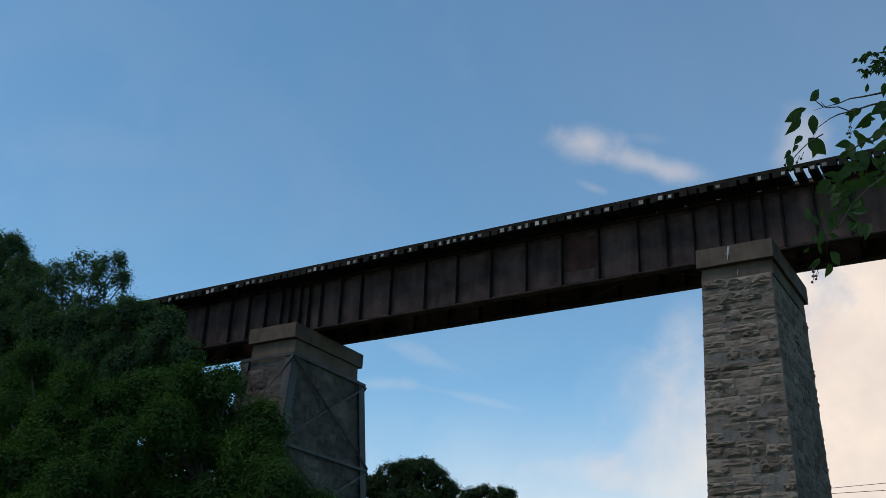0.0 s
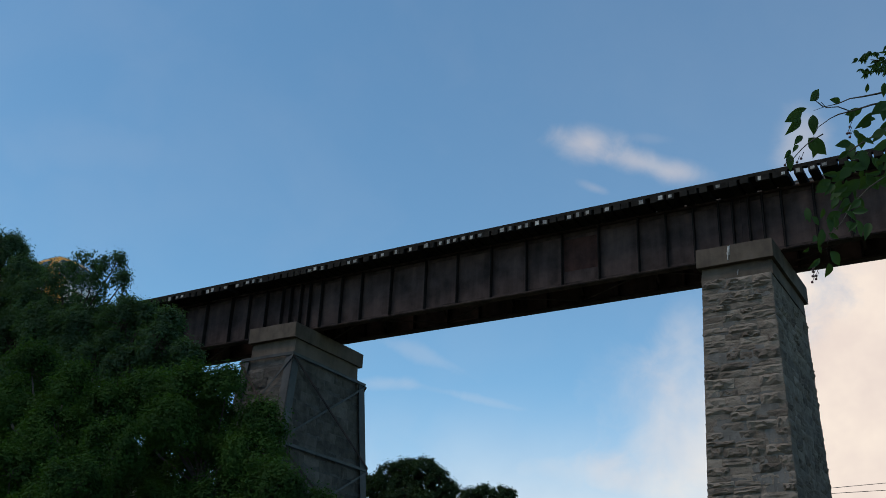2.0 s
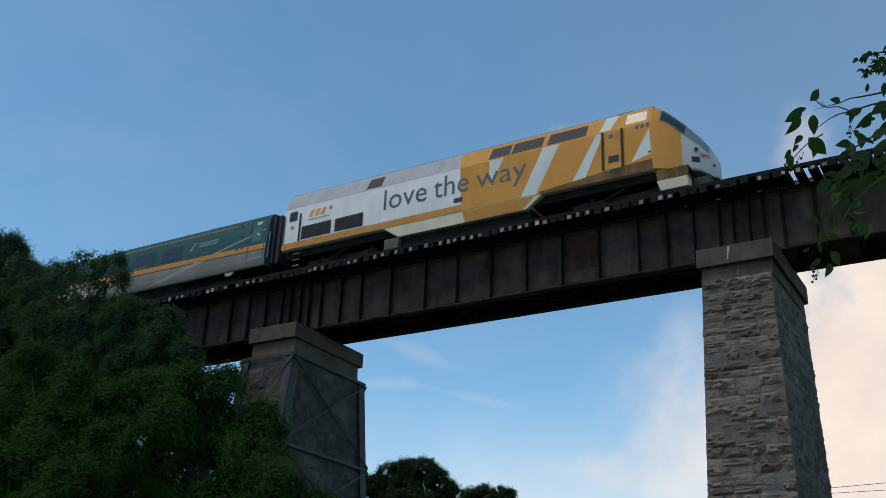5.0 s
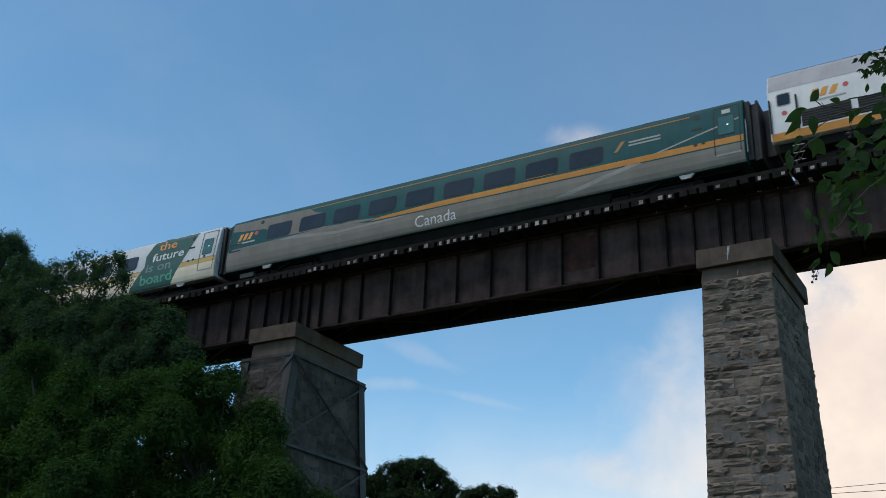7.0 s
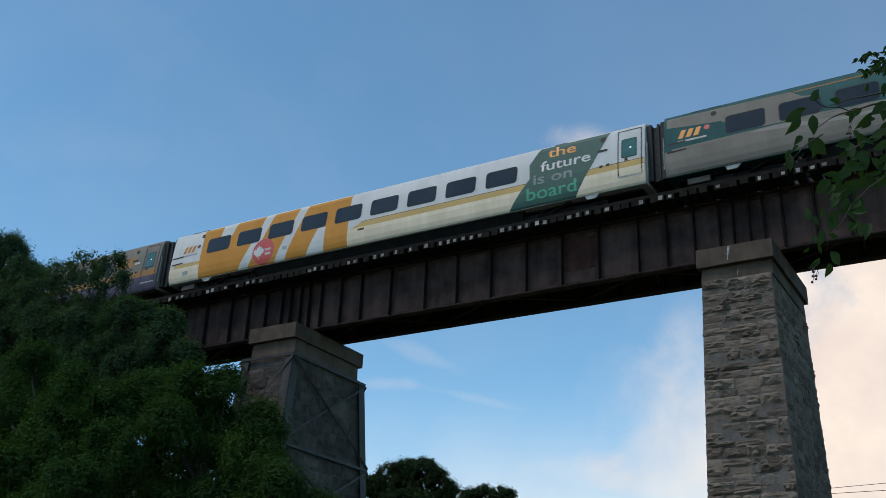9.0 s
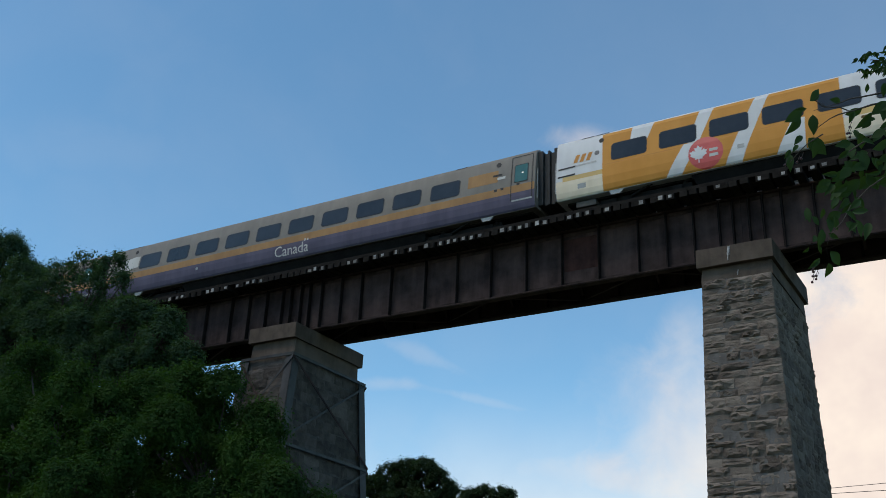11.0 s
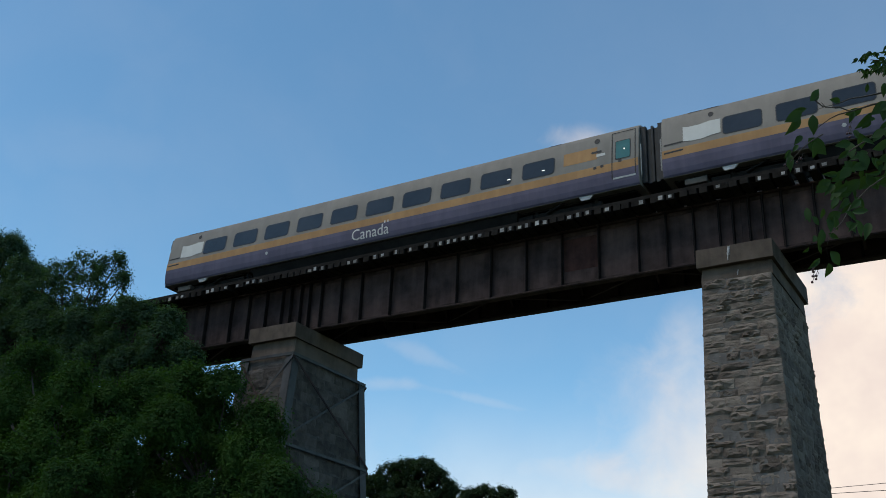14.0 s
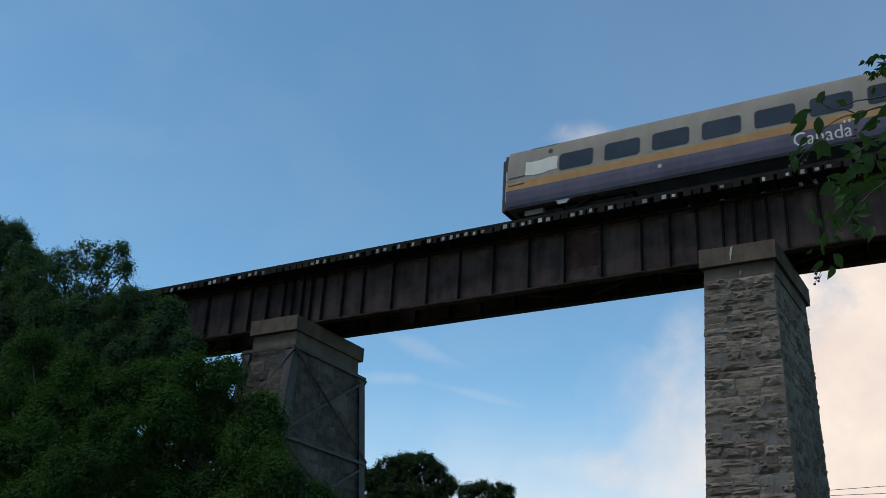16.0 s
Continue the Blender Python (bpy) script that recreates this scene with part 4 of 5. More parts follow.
def build_green_coach():
    c = build_coach("green_coach", "teal-green and warm grey coach with a gold band", "teal", 9)
    side = COACH_SIDE
    # warm grey lower side, rising over the rear windows
    sheet("lower_side_band", ((.02, .835), (COACH - .02, .835), (COACH - .02, 1.60), (8.5, 1.74), (7.6, 1.86), (.02, 1.86)), "grey", c, side, 0.004)
    sheet("grey_sweep", ((2.1, 2.02), (6.2, 1.98), (7.4, 2.05), (9.2, 1.86), (.3, 1.86), (.3, 2.0)), "grey", c, side, 0.005)
    sheet("grey_sweep", ((.12, 2.95), (1.9, 2.72), (2.55, 2.60), (2.2, 1.95), (7.0, 2.0), (5.75, 2.1), (5.7, 2.86), (5.15, 3.0), (4.8, 3.28), (.12, 3.36)), "grey", c, side, 0.006)
    sheet("teal_panel", ((.12, 1.93), (1.5, 1.96), (5.4, 2.02), (3.9, 2.06), (2.75, 2.12), (2.3, 2.3), (2.25, 2.72), (.12, 2.92)), "teal", c, side, 0.007)
    sheet("pale_sweep", ((3.2, 1.90), (6.5, 1.58), (10.2, 1.66), (10.2, 1.72), (6.6, 1.70), (4.2, 1.98)), "sweep", c, side, 0.006)
    sheet("pale_sweep", ((17.4, .98), (18.2, .98), (21.2, 1.66), (20.6, 1.70)), "sweep", c, side, 0.0065)
    sheet("pale_sweep", ((21.6, 1.93), (21.9, 1.93), (24.95, 2.66), (24.95, 2.74)), "sweep", c, side, 0.0065)
    sheet("gold_band", ((8.4, 1.80), (COACH - .02, 1.66), (COACH - .02, 1.92), (12.0, 2.02), (9.0, 1.92)), "band", c, side, 0.0055)
    sheet("roof_line", ((4.9, 3.21), (COACH - 2.0, 3.21), (COACH - 2.0, 3.265), (4.9, 3.265)), "faded_band", c, side, 0.006)
    lettering("country_lettering", "Canada", 10.83, 1.00, 2.05, 0.52, "white", c, side, label="white lettering on the lower side")
    emblem(c, side, .55, 2.35, 1.1, .36, "orange")
    for k in range(2):
        strip(c, 20.6, 21.9, 2.55 + k * .15, 2.63 + k * .15, "lavender", "small_print", .008)
    sheet("slash", ((20.0, 2.4), (20.15, 2.4), (20.45, 2.85), (20.3, 2.85)), "faded_band", c, side, .008)
    strip(c, 24.3, 24.62, 3.02, 3.2, "pale_grey", "number_bar", .016)
    strip(c, 16.2, 17.4, 2.07, 2.1, "band", "window_ledge", .018)
    return c


def build_white_coach():
    c = build_coach("white_coach", "white and golden-yellow coach with dark green slogan panel", "white", 9)
    side = COACH_SIDE
    strip(c, 11.0, COACH - .02, .835, 1.62, "cream", "cream_side", .004)
    strip(c, .02, 2.0, .835, 1.62, "cream", "cream_side", .004)
    strip(c, 2.0, 11.02, .835, 3.44, "gold", "golden_panel", .0045)
    strip(c, 2.0, 11.02, 1.94, 1.98, "band", "panel_seam", .0055)
    for q in (((3.25, 3.44), (4.15, 3.44), (3.75, 2.45), (3.1, 2.45)), ((4.55, .84), (5.15, .84), (5.95, 2.05), (5.3, 2.05)), ((5.95, 3.44), (6.5, 3.44), (5.9, 2.06), (5.45, 2.06)),
              ((6.8, .84), (7.42, .84), (8.55, 3.44), (8.05, 3.44)), ((8.66, .84), (9.68, .84), (9.75, 2.06), (9.3, 2.06))):
        sheet("white_slash", q, "white", c, side, .006)
    sheet("gold_band", ((11.15, 1.62), (COACH - .02, 1.62), (COACH - .02, 1.88), (11.75, 1.88), (11.55, 1.76)), "pale_gold", c, side, .005)
    strip(c, 11.75, COACH - .02, 1.88, 1.905, "grime", "band_edge", .006)
    strip(c, 11.6, 11.95, 1.46, 1.56, "grime", "side_latch", .01)
    strip(c, .3, 2.0, 1.58, 1.78, "pale_gold", "gold_band", .005)
    sheet("slogan_panel", ((19.2, .835), (19.75, 1.58), (20.15, 2.1), (20.1, 2.75), (20.6, 3.46), (23.65, 3.46), (22.9, 2.1), (22.15, .835)), "dark_green", c, side, .0075, "dark green slogan panel")
    for words, x, z, w, h, col in (("the", 20.93, 2.90, 1.25, .46, "orange"), ("future", 20.62, 2.30, 2.2, .48, "white"), ("is on", 20.32, 1.74, 1.72, .46, "lavender"), ("board", 20.02, 1.08, 2.2, .56, "mint")):
        lettering("slogan_lettering", words, x, z, w, h, col, c, side, .011, .012)
    sheet("red_roundel", disc(6.12, 1.5, .66, 30), "red", c, side, .0085, "red roundel with pale leaf shape")
    half = ((0, .36), (.07, .24), (.15, .28), (.12, .10), (.22, .19), (.25, .12), (.34, .13), (.28, .0), (.32, -.05), (.14, -.17), (.15, -.24), (.02, -.21), (.02, -.36))
    leaf = [(5.85 + x, 1.5 + z) for x, z in half] + [(5.85 - x, 1.5 + z) for x, z in half[:0:-1]]
    sheet("roundel_shape", leaf, "white", c, side, .011)
    for z in (1.5, 1.28):
        strip(c, 6.25, 6.58, z, z + .12, "pale_grey", "small_print", .011)
    # dark strip added to draw the roof's edge line; no part of the coach
    strip(c, .06, COACH - .06, 3.51, 3.545, "letter", "roof_gutter", .006)
    emblem(c, side, .75, 2.35, 1.0, .36, "band", "letter")
    strip(c, .95, 1.3, 1.15, 1.35, "bare", "notice", .01)
    strip(c, 7.3, 7.55, 1.35, 1.52, "bare", "hatch", .01)
    return c


def build_locomotive():
    side = LOCO_SIDE
    thing = tagged(empty("diesel_locomotive"), "white and golden-yellow streamlined diesel locomotive with grey nose", "locomotive")
    def sec(hw, z_foot, z_cant, z_roof):
        f = hw / 1.5
        return [(1.40 * f, z_foot), (hw, z_foot + .07), (hw, min(1.6, z_cant - .3)), (hw, z_cant), (1.22 * f, z_cant + (z_roof - z_cant) * .7), (1.0 * f, z_cant + (z_roof - z_cant) * .916), (.6 * f, z_roof - .02), (0, z_roof)]
    body = part("body", loft([(0, sec(1.48, 1.3, 3.42, 4.47)), (.05, sec(1.5, 1.3, 3.42, 4.49)), (18.15, sec(1.5, 1.3, 3.42, 4.49)), (18.2, sec(1.5, 1.3, 3.42, 4.49))]),
                "white", thing, "", True)
    body.data.set_sharp_from_angle(angle=radians(22))
    front = [(18.2, sec(1.5, 1.3, 3.42, 4.44)), (18.45, sec(1.46, 1.24, 3.38, 4.24)), (18.75, sec(1.36, 1.22, 3.28, 3.97)), (19.0, sec(1.25, 1.20, 3.08, 3.73)), (19.25, sec(1.12, 1.10, 2.80, 3.46))]
    cab = part("cab_front", loft(front), "gold", thing, "golden-yellow cab front", True)
    cab.data.set_sharp_from_angle(angle=radians(26))
    tip = [(19.25, sec(1.13, 1.24, 2.81, 3.47)), (19.5, sec(.98, 1.26, 2.60, 3.20)), (19.8, sec(.77, 1.24, 2.34, 2.84)), (20.05, sec(.52, 1.16, 2.08, 2.48)), (20.2, sec(.33, 1.08, 1.86, 2.2)), (20.36, sec(.14, 1.06, 1.55, 1.8))]
    nose = part("nose", loft(tip), "pale_grey", thing, "pale grey wedge nose", True)
    nose.data.set_sharp_from_angle(angle=radians(26))
    hull = front[:-1] + tip

    def rake(k0, k1, lift, stations, inset=0.0):
        """A skin lifted off the upper front of the hull, between two edges of its cross section."""
        bm = bmesh.new()
        rows = []
        for x in stations:
            j = max(k for k in range(len(hull) - 1) if hull[k][0] <= x)
            (xa, pa), (xb, pb) = hull[j], hull[j + 1]
            f = (x - xa) / (xb - xa)
            prof = [(a[0] + (b[0] - a[0]) * f + lift * .7, a[1] + (b[1] - a[1]) * f + lift) for a, b in zip(pa, pb)]
            prof[k0] = (prof[k0][0] + (prof[k0 + 1][0] - prof[k0][0]) * inset, prof[k0][1] + (prof[k0 + 1][1] - prof[k0][1]) * inset)
            prof = [(max(0.0, y), z) for y, z in prof[k0:k1]]
            prof[-1] = (0.0, prof[-1][1])
            rows.append([bm.verts.new((x + lift * .4, -y, z)) for y, z in prof] + [bm.verts.new((x + lift * .4, y, z)) for y, z in prof[-2::-1]])
        for lo, hi in zip(rows, rows[1:]):
            for k in range(len(lo) - 1):
                bm.faces.new((lo[k], hi[k], hi[k + 1], lo[k + 1]))
        return bm
    part("cab_top", rake(3, 8, .008, (18.5, 18.75, 19.0, 19.25, 19.5, 19.8, 20.05, 20.1)), "hood", cab, "grey raked cab top with the sky's blue reflection in its colour")
    part("windscreen", rake(3, 8, .018, (18.54, 18.75, 19.0, 19.25, 19.36), .14), "glass", cab, "dark raked windscreen")
    part("windscreen_post", rake(6, 8, .026, (18.54, 18.75, 19.0, 19.25, 19.36), .93), "roof_grey", cab)
    part("hood_seam", rake(4, 8, .014, (19.52, 19.55)), "letter", cab)
    sheet("golden_panel", ((9.75, 1.32), (18.2, 1.32), (18.2, 3.42), (9.62, 3.42)), "gold", thing, side, .005)
    sheet("golden_panel", ((9.62, 3.42), (18.2, 3.42), (18.2, 4.33), (9.5, 4.33)), "gold", thing, side, .005)
    sheet("grey_cant_panel", ((.04, 3.42), (9.62, 3.42), (9.5, 4.33), (.04, 4.33)), "roof_grey", thing, side, .005)
    sheet("roof_edge", ((.04, 4.37), (18.2, 4.37), (18.2, 4.465), (.04, 4.465)), "letter", thing, side, .012, "dark roof edge")
    sheet("straw_band", ((.04, 1.32), (9.74, 1.32), (9.74, 1.64), (.04, 1.64)), "band", thing, side, .006)
    sheet("grime_band", ((13.4, 1.30), (18.2, 1.30), (18.2, 1.78), (16.6, 1.72), (14.6, 1.52), (13.4, 1.42)), "grime", thing, side, .0085, "brown road grime along the sill")
    skirt = part("fuel_tank_skirt", frustum((6.55, 12.75, -1.42, 1.42), (5.75, 13.55, -1.495, 1.495), .80, 1.32, .02), "cream", thing, "cream fuel tank skirt")
    sheet("skirt_panel", ((9.9, .83), (12.6, .83), (13.2, 1.28), (9.8, 1.28)), "gold", thing, [(1.425, .8), (1.498, 1.32)], .006)
    for q in (((13.56, 3.42), (14.3, 3.42), (13.25, 1.34), (12.55, 1.34)), ((15.92, 3.42), (16.2, 3.42), (16.05, 3.0), (15.35, 1.45), (14.8, 1.45)), ((18.12, 3.16), (18.17, 2.02), (17.35, 1.82)),
              ((11.05, 3.41), (11.75, 3.41), (11.1, 2.2), (11.05, 2.9)), ((16.28, 4.30), (16.85, 4.30), (16.5, 3.5), (16.05, 3.5))):
        sheet("white_slash", q, "white", thing, side, .0075)
    for x0, x1 in ((4.66, 5.50), (10.98, 11.98), (12.06, 13.50), (13.70, 15.46)):
        sheet("roof_grille", ((x0, 3.50), (x1, 3.50), (x1 + .05, 4.09), (x0 + .1, 4.09)), "black", thing, side, .010, "black intake grille")
    sheet("cab_window", rounded(17.14, 18.0, 3.58, 4.10, .05, .04), "glass", thing, side, .010, "dark cab side window")
    for x0, x1 in ((1.12, 2.83), (3.05, 4.62)):
        sheet("side_grille", ((x0, 1.70), (x1, 1.70), (x1, 2.38), (x0, 2.36)), "black", thing, side, .010, "black louvred side grille")
        for k in range(6):
            part("louvre", box(x0, x1, -1.53, -1.512, 1.74 + k * .1, 1.77 + k * .1), "black", thing)
    sheet("rear_door_window", rounded(.30, .82, 2.72, 3.26, .08), "bare", thing, side, .008)
    sheet("rear_door_pane", rounded(.34, .78, 2.76, 3.22, .07), "glass", thing, side, .012)
    for x in (.05, 1.0):
        part("grab_rail", tube([(x, -1.545, 1.65), (x, -1.545, 3.05)], .035, 8), "black", thing, "dark vertical grab rail")
    sheet("red_badge", disc(.55, 2.42, .1, 14), "red", thing, side, .010)
    emblem(thing, side, 1.45, 2.78, 1.25, .34, "orange")
    for x in (16.18, 17.0):
        part("grab_rail", tube([(x, -1.55, 1.75), (x, -1.55, 3.4)], .045, 8), "black", thing, "dark vertical grab rail")
    sheet("cab_door", ((16.28, 1.72), (16.92, 1.72), (16.92, 3.40), (16.28, 3.40)), "gold", thing, side, .009)
    sheet("cab_step", ((16.4, 1.98), (16.85, 1.98), (16.85, 2.3), (16.4, 2.3)), "black", thing, side, .012)
    sheet("cab_step", ((16.45, 1.5), (16.9, 1.5), (16.9, 1.68), (16.45, 1.68)), "black", thing, side, .012)
    for x in (16.45, 16.7):
        sheet("badge", ((x, 3.08), (x + .18, 3.08), (x + .18, 3.26), (x, 3.26)), "letter" if x < 16.5 else "red", thing, side, .012)
    for k in range(3):
        sheet("number_bar", ((17.55 + k * .22, 3.22), (17.68 + k * .22, 3.22), (17.70 + k * .22, 3.42), (17.57 + k * .22, 3.42)), "letter", thing, side, .010)
    sheet("side_vent", ((9.35, 1.78), (9.8, 1.78), (9.8, 2.0), (9.35, 2.0)), "black", thing, side, .010)
    for x, z in ((17.0, 2.0), (18.1, 2.1)):
        sheet("fitting", disc(x, z, .06, 8), "black", thing, side, .010)
    for word, x, z, w, h in (("love", 5.72, 2.22, 2.25, 1.0), ("the", 8.32, 2.22, 1.75, 1.0), ("way", 10.42, 1.92, 2.4, .95)):
        lettering("slogan_lettering", word, x, z, w, h, "letter", thing, side, .012, .0, "charcoal lettering on the side")
    for sy in (-1, 1):
        bm = tube([(19.66, sy * .77, 2.12), (19.73, sy * .87, 2.12)], .11, 14)
        lamp = part("headlight", bm, "bare", nose, "round grey headlight")
        part("lens", tube([(19.725, sy * .863, 2.12), (19.737, sy * .88, 2.12)], .075, 14), "black", lamp)
        bm = box(-.10, .10, -.16, .16, -.11, .11, .02)
        lamp = part("ditch_light", bm, "black", nose, "dark recessed lamp box")
        lamp.matrix_basis = pose(19.64, sy * .79, 1.70, 0, 0, sy * 55)
        part("nose_latch", box(20.18, 20.26, min(sy * .26, sy * .34), max(sy * .26, sy * .34), 1.5, 1.62, .01), "black", nose)
    for k in range(4):
        bar = part("nose_bar", box(-.012, .012, -.03, .03, -.075, .075), "red", nose)
        bar.matrix_basis = pose(19.87 + k * .07, -.71 + k * .073, 1.92 - k * .01, 0, 0, -46)
    part("horn", box(16.5, 17.2, -.72, -.62, 4.52, 4.62, .03), "black", thing, "black roof horns")
    part("horn", box(16.75, 17.35, -.55, -.45, 4.54, 4.66, .03), "black", thing)
    part("horn_bracket", box(16.8, 17.0, -.75, -.4, 4.40, 4.56, .01), "black", thing)
    part("radio_dome", box(15.2, 15.7, .1, .5, 4.40, 4.52, .04), "black", thing)
    part("plough", frustum((19.4, 20.1, -.8, .8), (19.3, 20.2, -.85, .85), .18, .92, .03), "black", thing, "black pilot plough")
    part("corner_step", frustum((18.4, 19.5, -1.36, -.9), (18.3, 19.5, -1.44, -.9), .40, .80, .03), "cream", thing, "cream corner step box")
    part("corner_step_top", frustum((18.33, 19.5, -1.405, -.9), (18.27, 19.5, -1.46, -.9), .80, 1.22, .02), "grime", thing, "grimy brown upper step box")
    bm = box(.2, 19.5, -1.25, 1.25, .95, 1.32)
    box(6.4, 12.9, -1.2, 1.2, .35, .95, .05, bm)
    part("underframe", bm, "under", thing, "black underframe and fuel tank")
    part("battery_box", box(5.85, 6.6, -1.45, -1.2, .22, .78, .03), "dull_box", thing, "dull brown box below the frame")
    part("rear_gangway", box(-.35, 0, -.7, .7, 1.2, 3.2, .04), "rubber", thing)
    for x in (-.4, 20.35):
        part("coupler", box(x - .35, x + .3, -.16, .16, .62, .95, .03), "under", thing)
    for z in (.45, .75, 1.05):
        part("corner_ladder_rung", tube([(.7, -1.44, z), (1.1, -1.44, z)], .02, 6), "bare", thing)
    build_bogie(thing, 3.3, 2.74)
    build_bogie(thing, 16.6, 2.74)
    return thing


GREY_REAR = build_grey_coach(True)
GREY_FRONT = build_grey_coach(False)
WHITE = build_white_coach()
GREEN = build_green_coach()
LOCO = build_locomotive()
TRAIN = ((GREY_REAR, 0.0), (GREY_FRONT, 26.0), (WHITE, 52.02), (GREEN, 77.88), (LOCO, 103.9))


def train_at(t):
    """Where the rear of the last coach is at t seconds."""
    q = t - 10.0
    return -77.88 + 10.664 * q - 0.0955 * q * q - 0.00183 * q ** 3


# ---- trees ----
def leaf_plumes(name, plumes, per, size, material, parent, seed, aspect=2.0):
    """A crown of many small folded leaves that shingle the domed tops of its plumes. Plumes are (centre, radius, outward way)."""
    rng = np.random.default_rng(seed)
    c = np.repeat(np.array([tuple(q[0]) for q in plumes]), per, axis=0)
    r = np.repeat(np.array([q[1] for q in plumes]), per)[:, None]
    o = np.repeat(np.array([tuple(q[2]) for q in plumes]), per, axis=0)
    n = len(c)

    def unit(v):
        return v / (np.linalg.norm(v, axis=1)[:, None] + 1e-9)
    d = unit(rng.normal(size=(n, 3)) + .8 * o + np.array((0, 0, .55)))
    far = .32 + .36 * np.abs(rng.normal(size=(n, 1)))
    p = c + d * r * far * np.array((1, 1, 1.1))
    lift = unit(d + np.array((0, 0, .5)) + .42 * rng.normal(size=(n, 3)))
    way = np.cross(lift, rng.normal(size=(n, 3))) + .5 * d + np.array((0, 0, -.3))
    way = unit(way - lift * np.sum(way * lift, axis=1)[:, None])
    flat = np.cross(way, lift)
    s = size * rng.uniform(.6, 1.35, (n, 1))
    half = s / aspect
    co = np.stack([p - way * s * .5, p + flat * half * .5 + lift * half * .15 - way * s * .08, p + way * s * .5, p - flat * half * .5 + lift * half * .15 - way * s * .08], 1).reshape(-1, 3)
    base = np.arange(n)[:, None] * 4
    tris = np.concatenate([base + np.array([0, 1, 2]), base + np.array([0, 2, 3])], 1).reshape(-1)
    me = bpy.data.meshes.new(name)
    me.vertices.add(n * 4)
    me.vertices.foreach_set("co", co.ravel())
    me.loops.add(n * 6)
    me.loops.foreach_set("vertex_index", tris)
    me.polygons.add(n * 2)
    me.polygons.foreach_set("loop_start", np.arange(n * 2) * 3)
    me.materials.append(M[material])
    me.update(calc_edges=True)
    me.validate()
    ob = new(name, me)
    ob.parent = parent
    return ob


def build_tree(label, base, blobs, density, per, leaf, material, seed, trunk=0.3, plume=(.34, .62), aspect=2.0):
    """Trunk, limbs that reach into each crown lobe, and plumes of leaves over the lobes. Blobs are (x, y, z, radius)."""
    rnd = random.Random(seed)
    thing = tagged(empty("tree", pose(*base)), label, "tree", "trees of the valley")
    o = Vector(base)
    lobes = [(Vector(b[:3]) - o, b[3]) for b in blobs]
    top = max(q[0].z for q in lobes)
    mean = sum((q[0] for q in lobes), Vector()) / len(lobes)
    stem = [Vector((0, 0, -.5))]
    for k in range(1, 7):
        f = k / 6
        stem.append(Vector((mean.x * f ** 1.5 + rnd.uniform(-.2, .2), mean.y * f ** 1.5 + rnd.uniform(-.2, .2), top * .85 * f)))
    part("trunk", tube(stem, [trunk * (1.25 - 1.1 * k / 6) for k in range(7)], 9), "bark", thing, "", True)
    plumes = []
    for c, r in lobes:
        bm = bmesh.new()
        start = stem[min(5, max(2, int(6 * max(0, c.z - r) / (top * .85 + .01))))]
        mid = (start + c) / 2 + Vector((rnd.uniform(-.3, .3), rnd.uniform(-.3, .3), .1 * r))
        tube([start, mid, c], [trunk * .42, trunk * .28, trunk * .14], 6, bm)
        for k in range(max(8, int(density * r * r))):
            d = Vector((rnd.gauss(0, 1), rnd.gauss(0, 1), rnd.gauss(.3, .9))).normalized()
            s = rnd.uniform(*plume)
            q = c + d * max(.1, r - s * .8) * rnd.uniform(.75, 1.0)
            plumes.append((q, s, d))
            if k % 2 == 0:
                tube([c, c.lerp(q, .5) + Vector((0, 0, .06 * r)), q], [trunk * .12, trunk * .07, .012], 5, bm)
        part("limb", bm, "bark", thing)
    leaf_plumes("crown", plumes, per, leaf, material, thing, seed, aspect)
    return thing


